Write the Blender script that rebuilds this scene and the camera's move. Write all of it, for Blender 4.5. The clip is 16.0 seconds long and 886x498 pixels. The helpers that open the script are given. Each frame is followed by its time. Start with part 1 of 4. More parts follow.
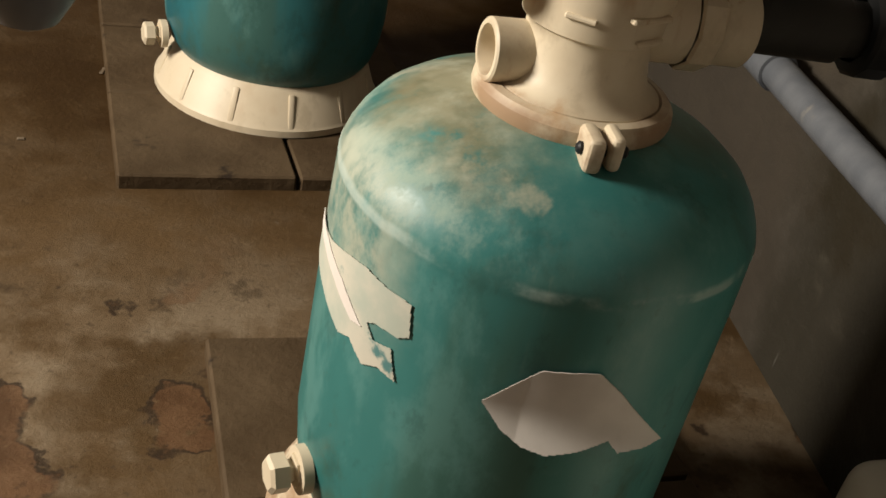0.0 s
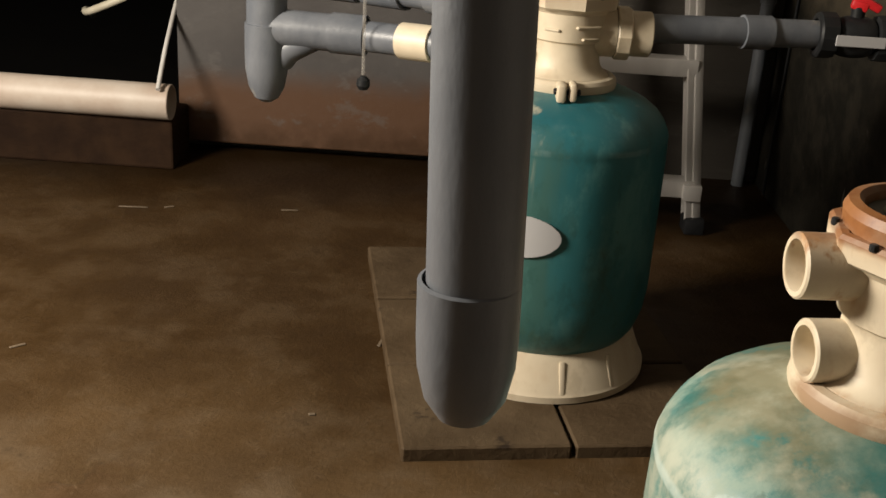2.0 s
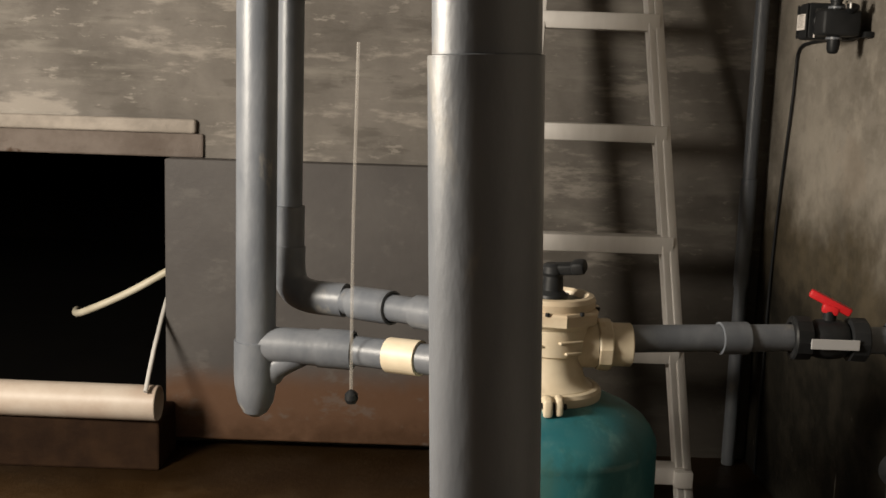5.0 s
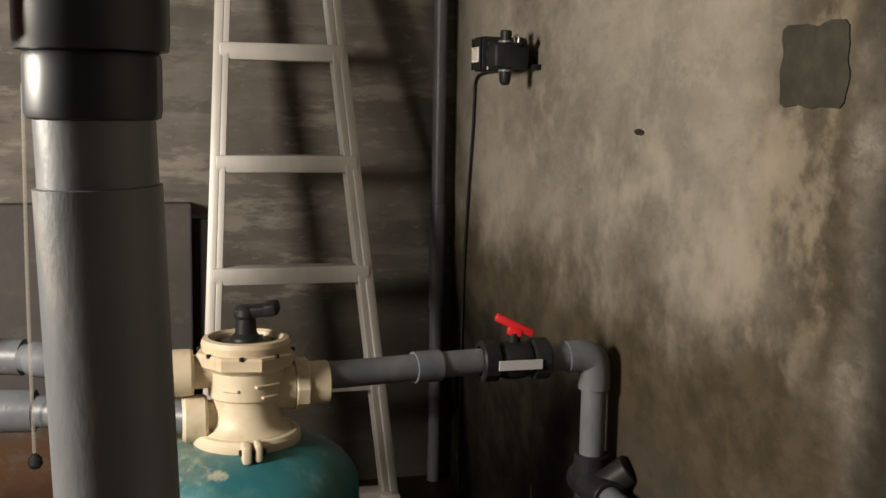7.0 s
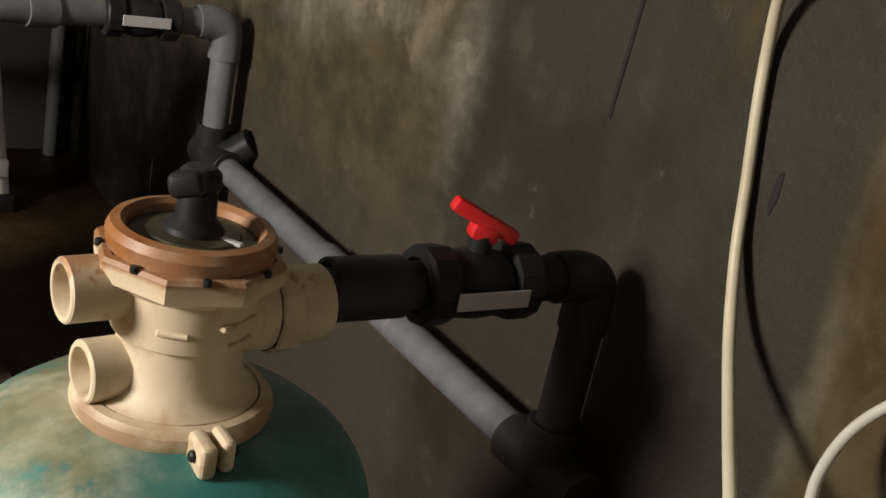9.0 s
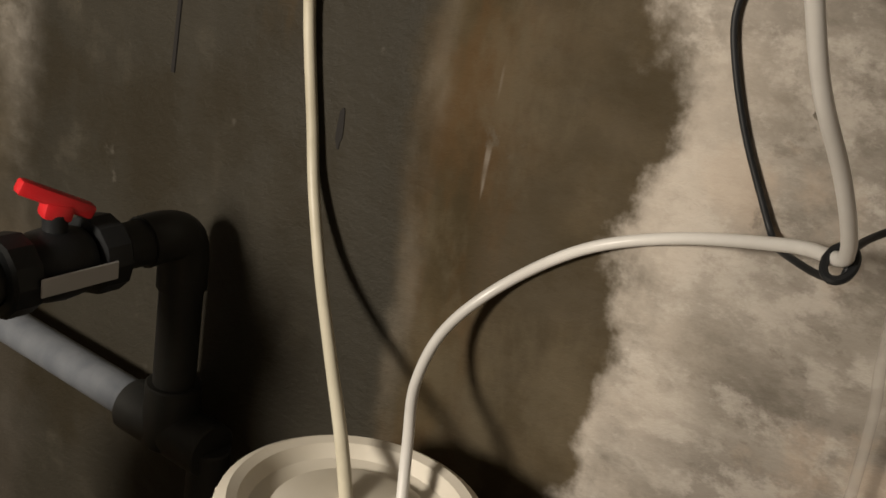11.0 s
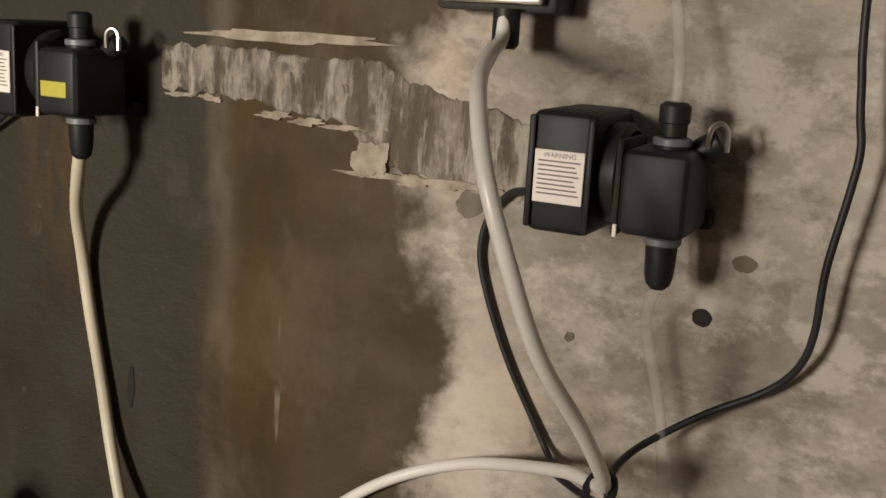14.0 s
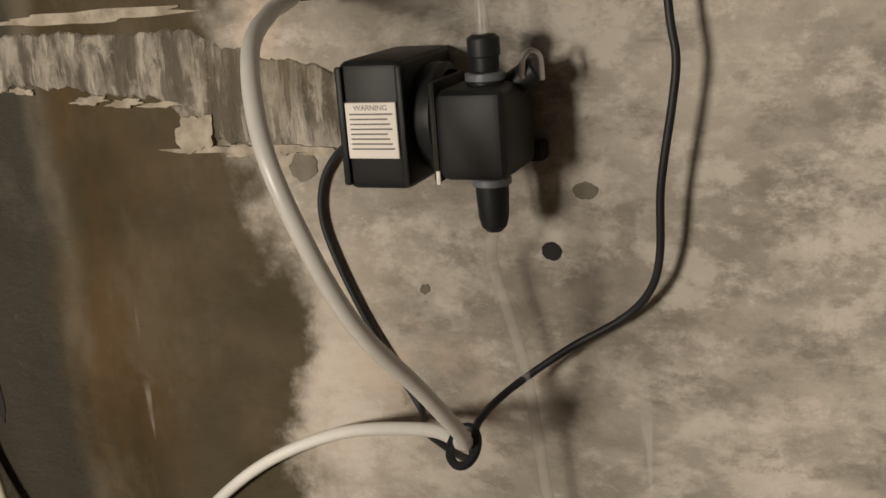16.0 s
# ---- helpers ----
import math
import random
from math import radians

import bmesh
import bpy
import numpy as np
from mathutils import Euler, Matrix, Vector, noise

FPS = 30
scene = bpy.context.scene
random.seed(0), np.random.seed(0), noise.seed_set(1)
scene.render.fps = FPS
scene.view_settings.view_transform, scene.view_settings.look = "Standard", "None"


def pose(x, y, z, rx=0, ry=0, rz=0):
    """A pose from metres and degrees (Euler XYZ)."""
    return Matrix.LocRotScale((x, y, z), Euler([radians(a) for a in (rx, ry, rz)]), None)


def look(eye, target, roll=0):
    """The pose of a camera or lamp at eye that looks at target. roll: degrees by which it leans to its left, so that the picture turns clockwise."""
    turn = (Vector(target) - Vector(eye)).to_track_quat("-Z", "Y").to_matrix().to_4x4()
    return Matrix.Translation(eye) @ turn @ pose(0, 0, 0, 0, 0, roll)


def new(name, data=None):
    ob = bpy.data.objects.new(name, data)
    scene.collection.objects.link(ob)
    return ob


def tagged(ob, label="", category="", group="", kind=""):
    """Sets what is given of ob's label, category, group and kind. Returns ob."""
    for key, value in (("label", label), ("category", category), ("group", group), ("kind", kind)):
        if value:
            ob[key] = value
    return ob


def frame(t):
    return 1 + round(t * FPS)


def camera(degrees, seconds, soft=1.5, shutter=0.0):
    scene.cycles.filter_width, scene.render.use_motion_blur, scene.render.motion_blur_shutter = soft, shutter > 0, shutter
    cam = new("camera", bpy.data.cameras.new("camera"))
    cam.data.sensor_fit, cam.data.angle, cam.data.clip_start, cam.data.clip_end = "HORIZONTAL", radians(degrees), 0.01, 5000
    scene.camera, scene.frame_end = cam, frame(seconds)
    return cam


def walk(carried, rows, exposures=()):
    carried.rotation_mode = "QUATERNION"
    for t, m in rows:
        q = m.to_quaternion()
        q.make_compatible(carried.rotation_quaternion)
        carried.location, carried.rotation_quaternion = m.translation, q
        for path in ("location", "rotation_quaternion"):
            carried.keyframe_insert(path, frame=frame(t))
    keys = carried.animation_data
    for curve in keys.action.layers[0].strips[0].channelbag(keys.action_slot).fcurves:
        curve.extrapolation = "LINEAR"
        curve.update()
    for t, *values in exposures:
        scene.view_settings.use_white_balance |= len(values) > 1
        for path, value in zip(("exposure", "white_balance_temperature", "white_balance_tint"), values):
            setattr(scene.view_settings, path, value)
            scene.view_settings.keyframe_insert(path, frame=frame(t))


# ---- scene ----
cam = camera(44.5, 16.0, soft=1.6)
PATH = [
    (0, (0.596, 1.07, 1.065), (1.117, 3.03, -0.218), 12.9),
    (0.5, (0.564, 1.074, 1.08), (0.955, 3.097, -0.153), 10.5),
    (1, (0.538, 1.082, 1.101), (0.822, 3.157, -0.07), 8.8),
    (1.5, (0.518, 1.087, 1.122), (0.679, 3.234, 0.06), 6.7),
    (2, (0.498, 1.075, 1.137), (0.488, 3.299, 0.235), 3.8),
    (2.5, (0.499, 1.092, 1.14), (0.403, 3.349, 0.332), 1.5),
    (3, (0.498, 1.086, 1.155), (0.398, 3.371, 0.424), 0.7),
    (3.5, (0.492, 1.087, 1.17), (0.422, 3.403, 0.543), 1.4),
    (6, (0.484, 1.087, 1.318), (0.661, 3.456, 1.01), 1.5),
    (6.5, (0.512, 1.109, 1.32), (0.936, 3.444, 1.0), 1.0),
    (7, (0.517, 1.103, 1.316), (1.151, 3.39, 0.996), 1.0),
    (7.5, (0.52, 1.094, 1.317), (1.373, 3.298, 0.927), 0.3),
    (8, (0.526, 1.097, 1.303), (1.526, 3.217, 0.828), 1.5),
    (8.5, (0.556, 1.075, 1.222), (1.69, 3.11, 0.658), 8.2),
    (9, (0.564, 1.092, 1.207), (1.891, 2.915, 0.385), 12.1),
    (9.5, (0.581, 1.084, 1.19), (2.076, 2.772, 0.372), 11.1),
    (10, (0.616, 1.044, 1.189), (2.267, 2.592, 0.39), 11.1),
    (10.2, (0.601, 1.056, 1.195), (2.347, 2.489, 0.384), 12.0),
    (12.3, (0.592, 1.051, 1.329), (2.558, 2.159, 0.514), 7.5),
    (12.5, (0.599, 1.032, 1.33), (2.579, 2.141, 0.546), 7.1),
    (13, (0.605, 1.02, 1.352), (2.632, 2.084, 0.628), 5.5),
    (13.5, (0.61, 1.01, 1.368), (2.672, 2.074, 0.754), 4.5),
    (14, (0.619, 1.003, 1.371), (2.731, 2.022, 0.861), 3.4),
    (14.5, (0.631, 0.997, 1.362), (2.786, 1.93, 0.867), 3.1),
    (15, (0.664, 0.982, 1.368), (2.85, 1.81, 0.824), 2.6),
    (15.5, (0.701, 0.955, 1.382), (2.867, 1.718, 0.682), -0.2),
    (16, (0.701, 0.938, 1.382), (2.828, 1.834, 0.727), -4.4),
]
walk(cam, [(t, look(eye, target, roll)) for t, eye, target, roll in PATH])

# ---- light: one unseen lamp off to the side of the room, placed from shadows ----
lamp_data = bpy.data.lights.new("side_lamp", "POINT")
lamp_data.energy, lamp_data.shadow_soft_size, lamp_data.color = 425.0, 0.29, (1.0, 0.90, 0.76)
lamp = new("side_lamp", lamp_data)
lamp.location = (-1.45, 2.16, 1.58)
# Faint world fill added without a source; the room is closed.
scene.world = bpy.data.worlds.new("dim_fill")
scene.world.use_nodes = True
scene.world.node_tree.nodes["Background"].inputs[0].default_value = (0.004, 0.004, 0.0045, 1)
scene.view_settings.exposure = 0.06


# ---- materials ----
def material(name, base, rough=0.6, metal=0.0, second=None, scale=6.0, bump=0.0, bump_scale=40.0, spots=None, spot_scale=9.0, spot_at=0.58, stretch=(1, 1, 1), coat=0.0):
    m = bpy.data.materials.new(name)
    m.use_nodes = True
    nt = m.node_tree
    b = nt.nodes["Principled BSDF"]
    b.inputs["Base Color"].default_value = (*base, 1)
    b.inputs["Roughness"].default_value = rough
    b.inputs["Metallic"].default_value = metal
    b.inputs["Coat Weight"].default_value = coat
    co = nt.nodes.new("ShaderNodeTexCoord")
    mp = nt.nodes.new("ShaderNodeMapping")
    mp.inputs["Scale"].default_value = stretch
    nt.links.new(co.outputs["Object"], mp.inputs["Vector"])

    def tex(s, detail=6.0, roughness=0.6):
        n = nt.nodes.new("ShaderNodeTexNoise")
        n.inputs["Scale"].default_value, n.inputs["Detail"].default_value, n.inputs["Roughness"].default_value = s, detail, roughness
        nt.links.new(mp.outputs["Vector"], n.inputs["Vector"])
        return n.outputs["Fac"]

    def ramp(fac, lo, hi):
        r = nt.nodes.new("ShaderNodeMapRange")
        r.interpolation_type = "SMOOTHSTEP"
        r.inputs["From Min"].default_value, r.inputs["From Max"].default_value = lo, hi
        nt.links.new(fac, r.inputs["Value"])
        return r.outputs["Result"]

    col = None
    if second:
        x = nt.nodes.new("ShaderNodeMix")
        x.data_type = "RGBA"
        x.inputs["A"].default_value, x.inputs["B"].default_value = (*base, 1), (*second, 1)
        nt.links.new(ramp(tex(scale), 0.32, 0.68), x.inputs["Factor"])
        col = x.outputs["Result"]
    if spots:
        x = nt.nodes.new("ShaderNodeMix")
        x.data_type = "RGBA"
        x.inputs["A"].default_value, x.inputs["B"].default_value = (*base, 1), (*spots, 1)
        if col:
            nt.links.new(col, x.inputs["A"])
        nt.links.new(ramp(tex(spot_scale, 8.0, 0.65), spot_at, spot_at + 0.08), x.inputs["Factor"])
        col = x.outputs["Result"]
    if col:
        nt.links.new(col, b.inputs["Base Color"])
    if bump:
        bp = nt.nodes.new("ShaderNodeBump")
        bp.inputs["Strength"].default_value, bp.inputs["Distance"].default_value = bump, 0.01
        nt.links.new(tex(bump_scale, 8.0, 0.65), bp.inputs["Height"])
        nt.links.new(bp.outputs["Normal"], b.inputs["Normal"])
    return m


class Graph:
    """Small helper to write longer materials."""

    def __init__(self, name):
        self.m = bpy.data.materials.new(name)
        self.m.use_nodes = True
        self.nt = self.m.node_tree
        self.b = self.nt.nodes["Principled BSDF"]
        self.co = self.nt.nodes.new("ShaderNodeTexCoord").outputs["Object"]
        sp = self.nt.nodes.new("ShaderNodeSeparateXYZ")
        self.nt.links.new(self.co, sp.inputs[0])
        self.x, self.y, self.z = sp.outputs

    def put(self, value, socket):
        if isinstance(value, (int, float)):
            socket.default_value = value
        elif isinstance(value, tuple):
            socket.default_value = (*value, 1)
        else:
            self.nt.links.new(value, socket)

    def math(self, op, a, b=0.0, c=0.0):
        n = self.nt.nodes.new("ShaderNodeMath")
        n.operation = op
        for v, i in ((a, 0), (b, 1), (c, 2)):
            self.put(v, n.inputs[i])
        return n.outputs[0]

    def noise(self, scale, detail=6.0, rough=0.6, stretch=(1, 1, 1), shift=(0, 0, 0)):
        mp = self.nt.nodes.new("ShaderNodeMapping")
        mp.inputs["Scale"].default_value, mp.inputs["Location"].default_value = stretch, shift
        self.nt.links.new(self.co, mp.inputs["Vector"])
        n = self.nt.nodes.new("ShaderNodeTexNoise")
        n.inputs["Scale"].default_value, n.inputs["Detail"].default_value, n.inputs["Roughness"].default_value = scale, detail, rough
        self.nt.links.new(mp.outputs["Vector"], n.inputs["Vector"])
        return n.outputs["Fac"]

    def step(self, v, lo, hi):
        r = self.nt.nodes.new("ShaderNodeMapRange")
        r.interpolation_type = "SMOOTHSTEP"
        if lo > hi:
            lo, hi = hi, lo
            r.inputs["To Min"].default_value, r.inputs["To Max"].default_value = 1.0, 0.0
        r.inputs["From Min"].default_value, r.inputs["From Max"].default_value = lo, hi
        self.put(v, r.inputs["Value"])
        return r.outputs["Result"]

    def wobble(self, v, amount, scale, **kw):
        """v shifted by noise of that amount."""
        return self.math("ADD", v, self.math("MULTIPLY", self.math("SUBTRACT", self.noise(scale, **kw), 0.5), amount))

    def mix(self, f, a, b):
        n = self.nt.nodes.new("ShaderNodeMix")
        n.data_type = "RGBA"
        for v, k in ((f, "Factor"), (a, "A"), (b, "B")):
            self.put(v, n.inputs[k])
        return n.outputs["Result"]

    def mul(self, *vs):
        out = vs[0]
        for v in vs[1:]:
            out = self.math("MULTIPLY", out, v)
        return out

    def finish(self, col, rough, heights=(), strength=0.4, distance=0.01):
        self.put(col, self.b.inputs["Base Color"])
        self.put(rough, self.b.inputs["Roughness"])
        if heights:
            h = heights[0]
            for v in heights[1:]:
                h = self.math("ADD", h, v)
            bp = self.nt.nodes.new("ShaderNodeBump")
            bp.inputs["Strength"].default_value, bp.inputs["Distance"].default_value = strength, distance
            self.put(h, bp.inputs["Height"])
            self.nt.links.new(bp.outputs["Normal"], self.b.inputs["Normal"])
        return self.m


def side_wall_material():
    g = Graph("stained_concrete_render")
    grain = g.noise(34, 8, 0.7)
    board = g.noise(6, 9, 0.68, stretch=(1, 0.75, 1.7))
    col = g.mix(g.step(board, 0.3, 0.7), (0.225, 0.202, 0.176), (0.39, 0.355, 0.312))
    blot = g.noise(9, 10, 0.72, stretch=(1, 0.9, 1.15), shift=(2, 2, 2))
    col = g.mix(g.mul(g.step(blot, 0.50, 0.60), 0.7), col, (0.48, 0.44, 0.395))
    col = g.mix(g.mul(g.step(g.noise(8, 10, 0.72, stretch=(1, 0.8, 1.5), shift=(9, 2, 4)), 0.54, 0.66), 0.6), col, (0.13, 0.115, 0.095))
    col = g.mix(g.mul(g.step(g.noise(15, 10, 0.75, stretch=(1, 0.8, 1.6), shift=(5, 8, 1)), 0.53, 0.63), 0.55), col, (0.43, 0.395, 0.35))
    col = g.mix(g.mul(g.step(g.noise(3.5, 9, 0.7, shift=(8, 8, 8)), 0.52, 0.68), 0.5), col, (0.16, 0.138, 0.11))
    smear = g.noise(4.5, 9, 0.66, stretch=(1, 0.8, 1.9), shift=(6, 3, 2))
    col = g.mix(g.mul(g.step(smear, 0.48, 0.64), 0.6), col, (0.175, 0.156, 0.130))
    fine = g.noise(17, 8, 0.68, stretch=(1, 0.85, 1.4), shift=(2, 6, 9))
    col = g.mix(g.mul(g.step(fine, 0.53, 0.65), 0.6), col, (0.47, 0.435, 0.39))
    col = g.mix(g.mul(g.step(fine, 0.46, 0.36), 0.5), col, (0.145, 0.127, 0.104))
    pink = g.noise(4.2, 6, 0.6, shift=(4, 9, 5))
    col = g.mix(g.mul(g.step(pink, 0.60, 0.68), 0.5), col, (0.47, 0.375, 0.295))
    # far stretch: pale cloudy lime
    cloud = g.noise(3.2, 8, 0.62)
    far = g.step(g.wobble(g.y, 0.5, 3.0), 2.42, 2.62)
    big = g.noise(2.1, 5, 0.55, stretch=(1, 1, 0.8), shift=(4, 1, 3))
    col = g.mix(g.mul(far, 0.75), col, g.mix(g.step(big, 0.36, 0.62), (0.135, 0.121, 0.10), (0.23, 0.209, 0.178)))
    col = g.mix(g.mul(far, g.step(g.wobble(cloud, 0.25, 12, detail=8.0), 0.46, 0.66)), col, (0.30, 0.272, 0.232))
    bloom2 = g.mul(g.step(g.wobble(g.y, 0.35, 4, detail=9.0), 2.50, 2.60), g.step(g.wobble(g.y, 0.4, 3.5, detail=9.0), 2.98, 2.74), g.step(g.wobble(g.z, 0.4, 4, detail=9.0), 0.84, 0.98), g.step(g.wobble(cloud, 0.3, 10, detail=8.0), 0.44, 0.56))
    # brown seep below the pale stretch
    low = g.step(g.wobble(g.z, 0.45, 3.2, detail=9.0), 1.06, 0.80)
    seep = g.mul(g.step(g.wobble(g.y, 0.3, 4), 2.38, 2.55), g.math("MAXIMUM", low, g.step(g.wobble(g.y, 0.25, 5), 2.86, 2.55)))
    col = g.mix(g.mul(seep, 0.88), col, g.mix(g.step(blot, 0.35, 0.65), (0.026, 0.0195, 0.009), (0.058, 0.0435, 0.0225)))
    # Whole wall gets darker towards the floor.
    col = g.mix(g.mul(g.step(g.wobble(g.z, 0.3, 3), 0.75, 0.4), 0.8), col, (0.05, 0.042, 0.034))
    # Shade below the far outlet pipe, painted near-black into the wall.
    corner_shade = g.mul(g.step(g.wobble(g.wobble(g.y, 0.16, 5, detail=9.0), 0.2, 1.7), 3.30, 3.52), g.step(g.wobble(g.z, 0.22, 4.5, detail=9.0), 0.76, 0.58))
    col = g.mix(g.mul(corner_shade, 0.95), col, g.mix(g.step(blot, 0.4, 0.65), (0.008, 0.0075, 0.0055), (0.022, 0.019, 0.014)))
    col = g.mix(g.mul(bloom2, 0.55), col, (0.30, 0.255, 0.195))
    under = g.mul(g.step(g.y, 1.60, 1.66), g.step(g.y, 1.88, 1.80))
    col = g.mix(under, col, (0.038, 0.030, 0.018))
    # smooth dark cement bay
    bay = g.mul(g.step(g.wobble(g.wobble(g.y, 0.20, 4.5, detail=9.0), 0.10, 1.6), 2.56, 2.40), g.step(g.wobble(g.wobble(g.y, 0.12, 3.2, detail=8.0), 0.05, 16), 1.68, 1.75))
    col = g.mix(bay, col, g.mix(g.noise(2.2, 7, 0.6, stretch=(1, 3, 0.7)), (0.026, 0.0235, 0.0180), (0.048, 0.0425, 0.0325)))
    col = g.mix(g.mul(bay, g.step(g.noise(7, 10, 0.7, shift=(2, 7, 1)), 0.56, 0.70), 0.55), col, (0.068, 0.060, 0.046))
    col = g.mix(g.mul(bay, g.step(g.noise(2.7, 6, 0.6, shift=(6, 7, 1)), 0.52, 0.66), 0.6), col, (0.026, 0.020, 0.011))
    # rust-brown band beside it
    rusty = g.mul(g.step(g.wobble(g.wobble(g.y, 0.12, 3.2, detail=8.0), 0.05, 16), 1.76, 1.68), g.step(g.wobble(g.wobble(g.y, 0.40, 3.4, detail=9.0), 0.14, 9, detail=5.0, rough=0.55), 1.425, 1.475))
    dark = g.mix(g.step(g.noise(6, 6, 0.6, shift=(3, 0, 0)), 0.35, 0.7), (0.040, 0.029, 0.0135), (0.076, 0.056, 0.030))
    col = g.mix(g.mul(rusty, 0.95), col, dark)
    orange = g.mul(rusty, g.step(g.wobble(g.wobble(g.y, 0.16, 4, detail=9.0), 0.1, 14), 1.55, 1.66), g.step(g.wobble(g.noise(3.2, 8, 0.66, stretch=(1, 2.2, 0.8)), 0.3, 11, detail=8.0), 0.46, 0.62))
    col = g.mix(g.mul(orange, 0.40), col, (0.088, 0.044, 0.015))
    murk = g.mul(rusty, g.step(g.noise(5.5, 9, 0.68, stretch=(1, 1.3, 0.8), shift=(9, 4, 1)), 0.48, 0.64))
    col = g.mix(g.mul(murk, 0.5), col, (0.098, 0.080, 0.052))
    seam = g.mul(g.step(g.wobble(g.wobble(g.y, 0.05, 6, detail=8.0), 0.03, 20), 1.690, 1.715), g.step(g.wobble(g.wobble(g.y, 0.05, 6, detail=8.0), 0.03, 20), 1.745, 1.722), g.step(g.noise(4, 7, 0.62, stretch=(1, 1, 0.6)), 0.40, 0.58))
    col = g.mix(g.mul(seam, 0.5), col, (0.145, 0.122, 0.092))
    # rust run below the pump on the cement
    drip = g.mul(g.step(g.wobble(g.y, 0.05, 7, detail=8.0), 1.915, 1.945), g.step(g.wobble(g.y, 0.05, 7, detail=8.0), 2.030, 1.985), g.step(g.wobble(g.z, 0.20, 6, detail=8.0), 0.98, 1.16), g.step(g.z, 1.30, 1.24))
    col = g.mix(g.mul(drip, g.step(g.noise(7, 8, 0.66, stretch=(1, 2, 0.5)), 0.36, 0.56), 0.6), col, (0.085, 0.050, 0.016))
    # pale lime blooms along the rust's edge
    bloom = g.mul(g.step(g.wobble(g.y, 0.34, 3.4, detail=9.0), 1.30, 1.45), g.math("SUBTRACT", 1.0, rusty), g.step(g.wobble(g.z, 0.25, 5), 1.22, 1.12), g.step(g.y, 1.62, 1.5), g.step(cloud, 0.36, 0.55))
    col = g.mix(g.mul(bloom, g.step(g.noise(8, 9, 0.65, shift=(3, 1, 7)), 0.32, 0.55), 0.8), col, (0.45, 0.40, 0.345))
    # dark mould specks and salt runs
    speck = g.step(g.noise(17, 8, 0.7, shift=(1, 5, 2)), 0.64, 0.72)
    col = g.mix(g.mul(speck, 0.5), col, (0.10, 0.09, 0.075))
    runs = g.mul(g.step(g.noise(11, 4, 0.5, stretch=(1, 2.4, 0.22), shift=(0, 2, 0)), 0.70, 0.76), g.step(g.noise(4, 3, 0.5), 0.52, 0.6))
    col = g.mix(g.mul(runs, 0.45), col, (0.48, 0.45, 0.41))
    return g.finish(col, g.mix(bay, (0.8, 0.8, 0.8), (0.5, 0.5, 0.5)), (g.mul(grain, 0.4), g.mul(board, 0.6), g.mul(blot, 1.0), g.mul(cloud, 0.8), g.mul(smear, 0.7), g.mul(fine, 0.5)), 0.5, 0.008)


def back_wall_material():
    g = Graph("bare_grey_concrete")
    c1, c2 = g.noise(2.4, 8, 0.62), g.noise(14, 8, 0.65)
    board = g.noise(4, 5, 0.6, stretch=(0.6, 1, 4))
    col = g.mix(g.step(c1, 0.3, 0.7), (0.10, 0.091, 0.082), (0.185, 0.170, 0.155))
    col = g.mix(g.mul(g.step(board, 0.5, 0.75), 0.6), col, (0.235, 0.22, 0.195))
    smear = g.noise(3.4, 9, 0.66, stretch=(0.7, 1, 2.8), shift=(5, 2, 7))
    col = g.mix(g.mul(g.step(smear, 0.54, 0.64), 0.7), col, (0.30, 0.275, 0.245))
    col = g.mix(g.mul(g.step(smear, 0.44, 0.36), 0.55), col, (0.085, 0.077, 0.068))
    flake = g.noise(16, 8, 0.7, stretch=(0.7, 1, 2.0), shift=(1, 4, 3))
    col = g.mix(g.mul(g.step(flake, 0.58, 0.66), 0.5), col, (0.31, 0.285, 0.255))
    # Darker towards the foot, and slightly darker right of the slot.
    foot_dark = g.step(g.wobble(g.z, 0.5, 2.2), 0.80, 0.40)
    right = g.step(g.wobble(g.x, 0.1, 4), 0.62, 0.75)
    col = g.mix(g.mul(foot_dark, 0.85), col, (0.035, 0.03, 0.024))
    col = g.mix(g.mul(right, 0.2), col, (0.06, 0.055, 0.048))
    col = g.mix(g.mul(g.step(c2, 0.62, 0.7), 0.5), col, (0.10, 0.09, 0.08))
    return g.finish(col, 0.85, (g.mul(c2, 0.6), g.mul(board, 1.0), g.mul(smear, 0.8), g.mul(flake, 0.5)), 0.55, 0.008)


def block_material():
    g = Graph("grey_painted_block")
    c = g.noise(3, 7, 0.6)
    col = g.mix(g.step(c, 0.3, 0.7), (0.066, 0.061, 0.060), (0.090, 0.084, 0.081))
    edge = g.wobble(g.z, 0.10, 6, detail=8.0, stretch=(1, 1, 0.5))
    col = g.mix(g.step(edge, 0.32, 0.20), col, (0.098, 0.052, 0.030))
    col = g.mix(g.mul(g.step(edge, 0.15, 0.06), g.step(g.noise(8, 7, 0.6), 0.3, 0.6)), col, (0.060, 0.030, 0.015))
    scuff = g.noise(9, 9, 0.68, stretch=(1, 1, 1.6), shift=(2, 2, 5))
    col = g.mix(g.mul(g.step(scuff, 0.56, 0.66), 0.35), col, (0.125, 0.117, 0.110))
    return g.finish(col, 0.6, (g.noise(30, 7, 0.6), scuff), 0.25, 0.006)


